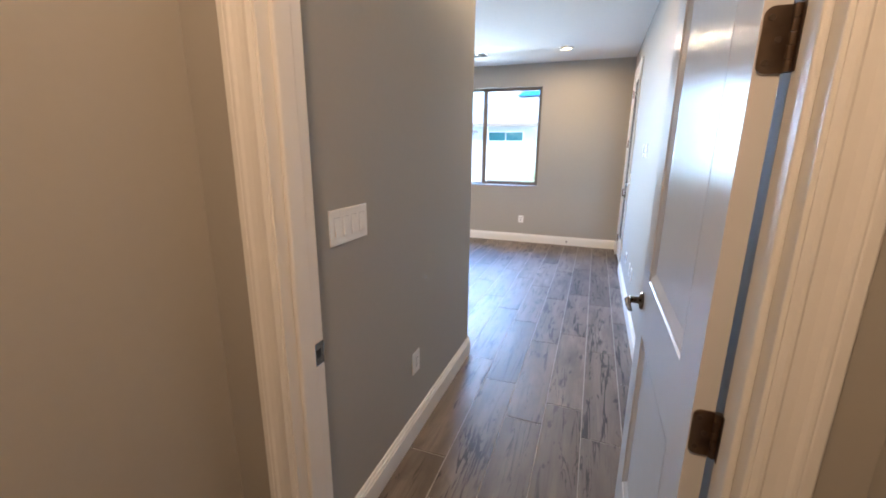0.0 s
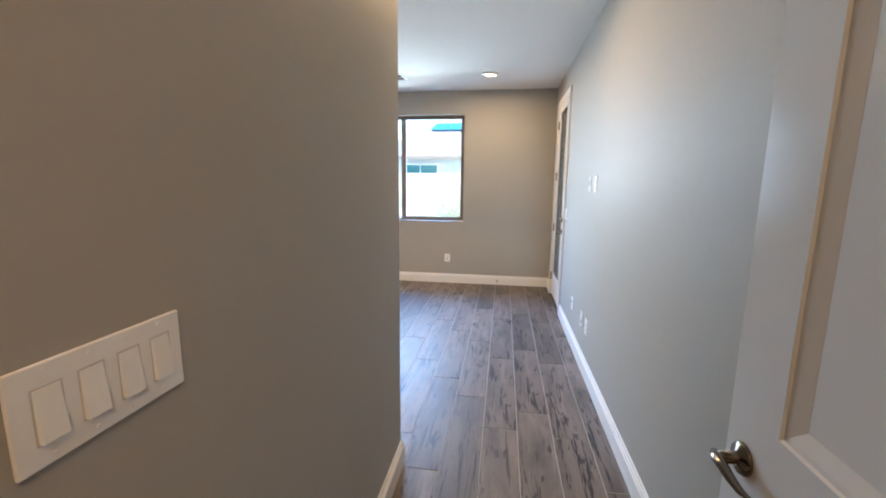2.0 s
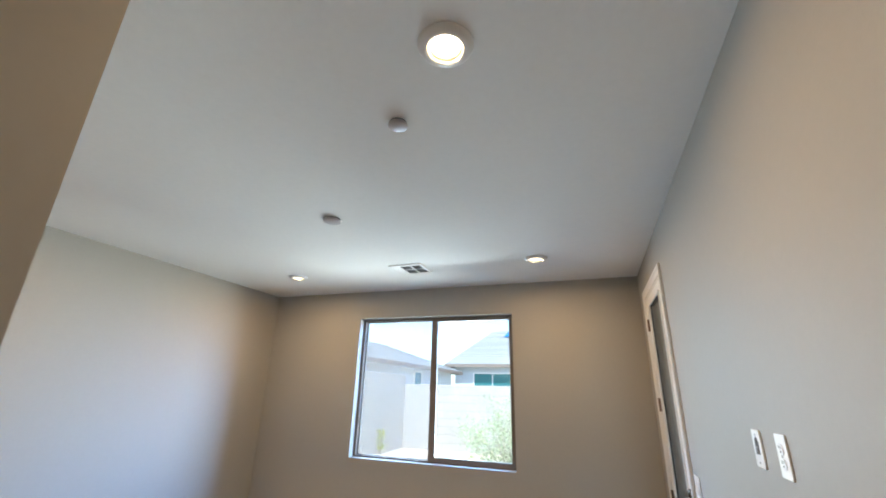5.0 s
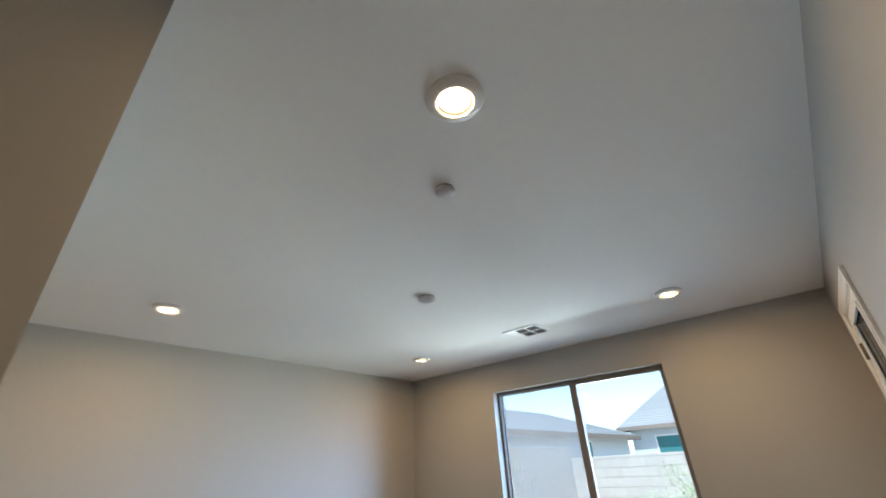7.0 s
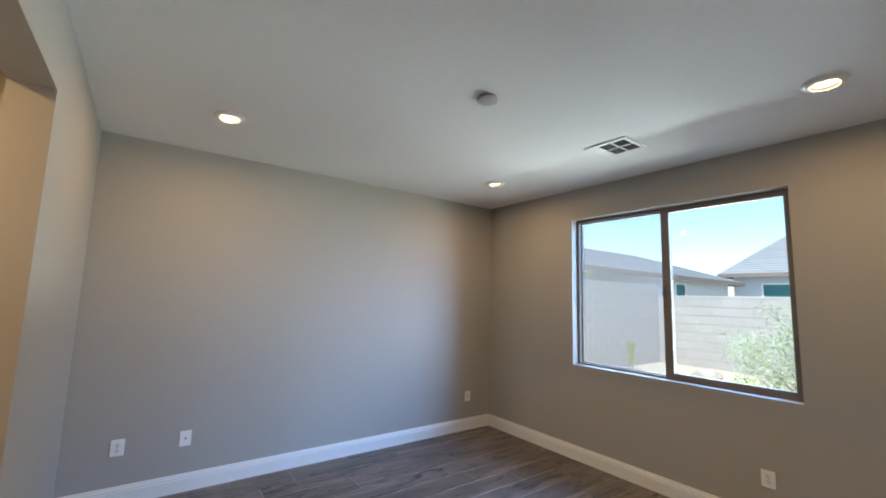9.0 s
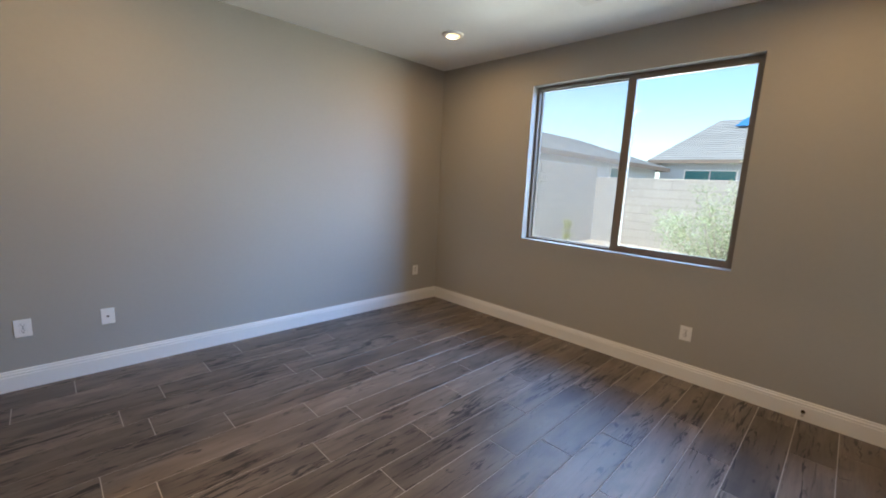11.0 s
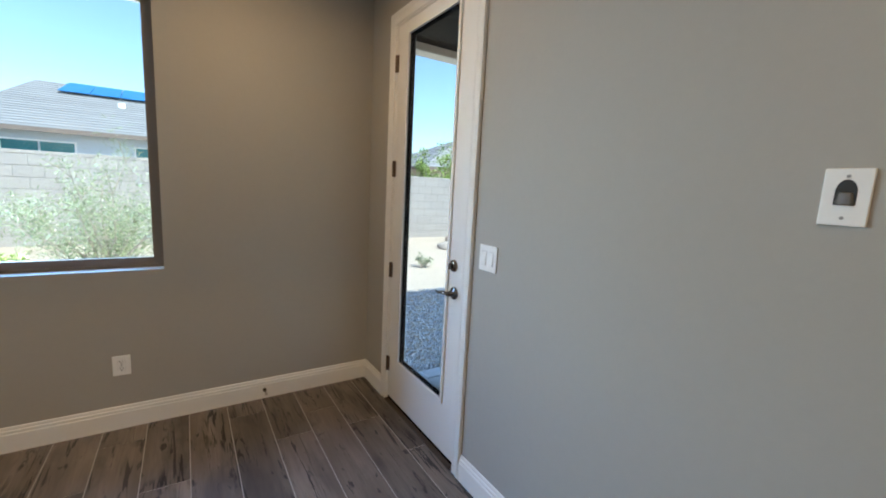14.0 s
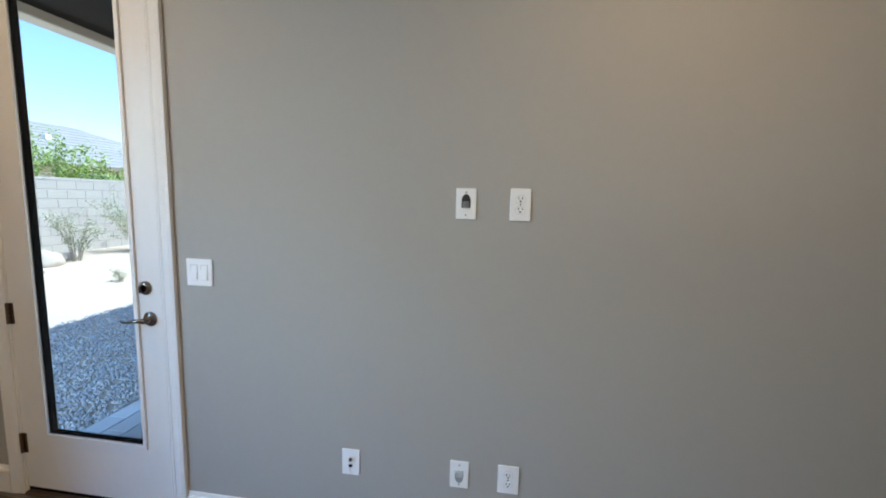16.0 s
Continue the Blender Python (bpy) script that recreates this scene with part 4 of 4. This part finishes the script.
    if solar:
        (e0, e1, r1, r0), (s0, s1, f0, f1), count = slopes[0], solar, 5
        n = (e1 - e0).cross(r1 - e0).normalized()
        for i in range(count):
            g0, g1 = s0 + (s1 - s0) * i / count, s0 + (s1 - s0) * (i + 0.97) / count
            p = [e0.lerp(e1, g).lerp(r0.lerp(r1, g), f) + n * 0.16 for g, f in ((g0, f0), (g1, f0), (g1, f1), (g0, f1))]
            bm = bmesh.new()
            lo, hi = [bm.verts.new(v) for v in p], [bm.verts.new(v + n * 0.04) for v in p]
            bm.faces.new(lo[::-1])
            bm.faces.new(hi)
            for a in range(4):
                bm.faces.new((lo[a], lo[(a + 1) % 4], hi[(a + 1) % 4], hi[a]))
            put("solar_panel", bm, SOLAR, h, "blue solar panel on the roof")
    for dx, dy in ((0.3, 0.55), (0.62, 0.4)):
        e0, e1, r1, r0 = slopes[0]
        p = e0.lerp(e1, dx).lerp(r0.lerp(r1, dx), dy)
        put("roof_vent", box((p.x - 0.16, p.y - 0.16, p.z - 0.05), (p.x + 0.16, p.y + 0.16, p.z + 0.26), 0.04), TRIM, h)
    return h


hip_house(-17.9, -7.5, 11.9, 28.4, 2.72, ((-12.7, 18.4), (-12.7, 27.2)), 4.4, "grey stucco house with a grey tile hip roof", [("x", 21.9, 22.9, 1.5, 2.5)], 0.4)
hip_house(-8.77, 10.4, 28.6, 44.1, 3.22, ((-6.97, 35.6), (6.17, 35.6)), 6.25, "grey stucco house with grey roof tiles and solar panels", [("y", -6.97, -4.45, 1.35, 2.74), ("y", -2.35, 0.5, 1.35, 2.74)], 0.36, (0.115, 0.555, 0.72, 0.95))
hip_house(12.0, 30.0, 26.0, 36.0, 2.8, ((17.6, 30.5), (21.0, 30.5)), 5.3, "tan stucco house with a grey tile roof", [("y", 18.0, 20.0, 1.4, 2.4)], 0.4, None, STUCCO)


# ---- plants ----
def shrub(x, y, spread, height, leaves, leaf, mat, label, name="shrub", stems=9, droop=0.15, seed=1, leaf_aspect=0.3, gap=0.0):
    rng = random.Random(seed)
    t = thing(name, pose(x, y, ground_z(y)), label, "shrub", "yard plants")
    bm = bmesh.new()
    tips = []
    for i in range(stems):
        a, r = rng.uniform(0, 6.28), spread * math.sqrt(rng.random())
        top = Vector((r * math.cos(a), r * math.sin(a), height * rng.uniform(0.55, 1.0) * (1 - 0.35 * (r / spread) ** 2)))
        pts = [Vector((0.06 * math.cos(a), 0.06 * math.sin(a), -0.02))]
        for f in (0.3, 0.6, 0.85, 1.0):
            pts.append(Vector((top.x * f ** 1.2 + rng.uniform(-1, 1) * 0.05 * spread, top.y * f ** 1.2 + rng.uniform(-1, 1) * 0.05 * spread, top.z * (f - droop * f * f * f + droop * 0.2))))
        add_tube(bm, pts, [0.014, 0.011, 0.008, 0.005, 0.002], 5)
        for k in range(4):
            p, q = pts[rng.randrange(1, 4)], Vector((rng.uniform(-1, 1), rng.uniform(-1, 1), rng.uniform(0.1, 1))) * spread * 0.45
            add_tube(bm, [p, p + q * 0.5 + Vector((0, 0, 0.02)), p + q], [0.006, 0.004, 0.0015], 4)
            tips.append((p, p + q))
        tips += list(zip(pts[1:], pts[2:]))
    part("stems", bm, BARK, t)
    verts, faces = [], []
    for i in range(leaves):
        p, q = tips[rng.randrange(len(tips))]
        f = rng.random() ** 0.6
        c = p.lerp(q, f) + Vector((rng.gauss(0, 1), rng.gauss(0, 1), rng.gauss(0, 1))) * spread * 0.07
        if c.z < 0.02 or rng.random() < gap:
            continue
        d = Vector((rng.gauss(0, 1), rng.gauss(0, 1), rng.gauss(0.4, 0.8))).normalized()
        s = d.cross(Vector((rng.gauss(0, 1), rng.gauss(0, 1), rng.gauss(0, 1)))).normalized()
        l = leaf * rng.uniform(0.6, 1.3)
        b = len(verts)
        verts += [c, c + d * l * 0.5 + s * l * leaf_aspect * 0.5, c + d * l, c + d * l * 0.5 - s * l * leaf_aspect * 0.5]
        faces.append((b, b + 1, b + 2, b + 3))
    me = bpy.data.meshes.new("foliage")
    me.from_pydata([tuple(v) for v in verts], [], faces)
    me.materials.append(mat)
    ob = new("foliage", me)
    ob.parent = t
    tagged(ob, kind="stuff")
    return t


shrub(-1.22, 10.40, 1.05, 2.15, 13000, 0.058, LEAF_SAGE, "full sage-green shrub with wispy branches on the sand", seed=3, stems=26, leaf_aspect=0.17, gap=0.1)
shrub(-4.55, 12.00, 0.16, 1.0, 300, 0.07, LEAF_YELLOW, "small yellow-green sprout at the wall foot", seed=4, stems=5)
shrub(-2.50, 12.00, 0.22, 0.22, 300, 0.06, LEAF_GREEN, "low green plant on the sand", seed=5, stems=6)
shrub(-5.20, 11.00, 0.5, 2.9, 900, 0.08, LEAF_YELLOW, "yellow-green plant leaning over the block wall", seed=6, stems=8, gap=0.2)
shrub(7.20, 15.00, 1.0, 3.7, 5000, 0.10, LEAF_GREEN, "bright green hedge shrub behind the block wall", seed=7, stems=18)
shrub(8.15, 14.85, 0.9, 3.5, 4200, 0.10, LEAF_GREEN, "bright green hedge shrub behind the block wall", seed=17, stems=16)
shrub(6.1, 14.9, 0.8, 3.2, 3600, 0.10, LEAF_GREEN, "bright green hedge shrub behind the block wall", seed=18, stems=16)
shrub(9.10, 15.10, 0.9, 3.1, 3000, 0.10, LEAF_GREEN, "bright green hedge shrub behind the block wall", seed=8, stems=14)
shrub(7.70, 12.70, 0.85, 1.9, 8000, 0.045, LEAF_PALE, "thin pale desert shrub before the block wall", seed=9, stems=12, gap=0.2)
shrub(6.10, 12.60, 0.5, 1.5, 2600, 0.045, LEAF_PALE, "thin pale desert shrub before the block wall", seed=10, stems=9, gap=0.2)
shrub(5.20, 10.60, 0.16, 0.22, 120, 0.09, LEAF_PALE, "dry grass tuft on the sand", seed=11, stems=6, leaf_aspect=0.08)
shrub(3.40, 10.60, 0.2, 0.3, 260, 0.06, LEAF_SAGE, "low green plant beside the gravel", seed=12, stems=6)


def boulder(x, y, r, seed):
    rng = random.Random(seed)
    bm = bmesh.new()
    bmesh.ops.create_icosphere(bm, subdivisions=3, radius=r)
    sx, sy, sz = rng.uniform(0.9, 1.5), rng.uniform(0.8, 1.1), rng.uniform(0.5, 0.75)
    for v in bm.verts:
        k = 1 + 0.22 * noise.noise(v.co / r * 1.3 + Vector((seed, 0, 0))) + 0.08 * noise.noise(v.co / r * 4)
        v.co = Vector((v.co.x * sx * k, v.co.y * sy * k, v.co.z * sz * k))
    ob = finish("boulder", bm, BOULDER, None, "", True)
    ob.matrix_basis = pose(x, y, ground_z(y) + r * 0.25)
    tagged(ob, "pale rounded landscape boulder on the sand", "boulder", "yard boulders")


for i, (x, y, r) in enumerate(((5.5, 12.6, 0.3), (6.1, 13.0, 0.22), (4.8, 12.0, 0.2), (7.2, 11.9, 0.26), (-3.3, 12.6, 0.2))):
    boulder(x, y, r, i + 1)

# gravel strip beside the patio, one bed of loose stones
rng = random.Random(5)
verts, faces = [], []
for i in range(17000):
    x, y = rng.uniform(0.95, 5.6), 6.94 + (rng.random() ** 1.15) * 2.5
    r = rng.uniform(0.009, 0.02)
    a, k = rng.uniform(0, 6.28), len(verts)
    ca, sa = math.cos(a), math.sin(a)
    for px, py, pz in ((1.2, 0, 0.1), (0.3, 0.9, -0.1), (-0.9, 0.5, 0.15), (-1.0, -0.5, -0.1), (0.2, -0.85, 0.1), (0.25, 0.1, 0.75), (-0.3, -0.15, 0.7)):
        j = rng.uniform(0.8, 1.2)
        verts.append((x + r * j * (px * ca - py * sa), y + r * j * (px * sa + py * ca), GROUND + 0.010 + r * j * pz))
    faces += [(k, k + 1, k + 5), (k + 1, k + 2, k + 5), (k + 2, k + 6, k + 5), (k + 2, k + 3, k + 6), (k + 3, k + 4, k + 6), (k + 4, k, k + 5), (k + 4, k + 5, k + 6)]
me = bpy.data.meshes.new("gravel")
me.from_pydata(verts, [], faces)
me.materials.append(STONE)
tagged(new("gravel", me), "bed of loose grey landscape gravel", "gravel", "", "stuff")

# patio pavers
patio = tagged(new("patio", None), "grey concrete paver patio under the cover", "patio", "", "structure")
pav = box((0.002, 0.002, GROUND), (0.298, 0.148, GROUND + 0.022), 0.004, 1)
pav_mesh = bpy.data.meshes.new("paver")
pav.to_mesh(pav_mesh)
pav.free()
pav_mesh.materials.append(PAVER)
for j in range(16):
    for i in range(14):
        ob = new("paver", pav_mesh)
        ob.matrix_basis = pose(PX0 + 0.3 * i - (0.15 if j % 2 else 0) + 0.15, PYN - 0.15 * (j + 1), 0)
        ob.parent = patio

# ---- floor ----
slab = box((XL - 0.1, YB - 0.14, -0.2), (XR + 0.05, YF + 0.05, -0.0022))
add_box(slab, (CX0 - 0.05, YS - 0.1, -0.2), (XR + 0.05, YB - 0.14, -0.0022))
floor = structure("floor", slab, GROUT, "grey-brown wood-look plank tile floor with light grout", "floor")
PITCH, LENGTH, LINE = 0.206, 1.019, 0.018
ENDS = {3: 5.9, 2: 6.297, 1: 5.52, 0: 6.33, -1: 5.66, -2: 5.91, -3: 6.20, -4: 5.66, -5: 5.315, -6: 6.10, -7: 4.464, -8: 4.84, -9: 4.305, -10: 4.64, -11: 4.45, -12: 4.035, -13: 3.688, -14: 4.59, -15: 3.81, -16: 4.13, -17: 4.42, -18: 3.95}
tile_meshes = {}


def tile_mesh(w, l):
    key = (round(w, 3), round(l, 3))
    if key not in tile_meshes:
        bm = box((-w / 2, -l / 2, -0.008), (w / 2, l / 2, 0.0), 0.0012, 1)
        me = bpy.data.meshes.new("tile")
        bm.to_mesh(me)
        bm.free()
        me.materials.append(TILE)
        tile_meshes[key] = me
    return tile_meshes[key]


for k, end in ENDS.items():
    x0, x1 = max(LINE + PITCH * k, XL), min(LINE + PITCH * (k + 1), XR)
    if x1 - x0 < 0.012:
        continue
    y_lo, y_hi = (YS, YF) if x1 > XH else (1.0, YF) if x1 > CX0 else (YB, YF)
    y = end - LENGTH * math.ceil((end - y_lo) / LENGTH)
    while y < y_hi:
        a, b = max(y, y_lo), min(y + LENGTH, y_hi)
        if b - a > 0.02:
            g = 0.0023
            ob = new("tile", tile_mesh(x1 - x0 - 2 * g, b - a - 2 * g))
            ob.matrix_basis = pose((x0 + x1) / 2, (a + b) / 2, 0)
            ob.parent = floor
        y += LENGTH
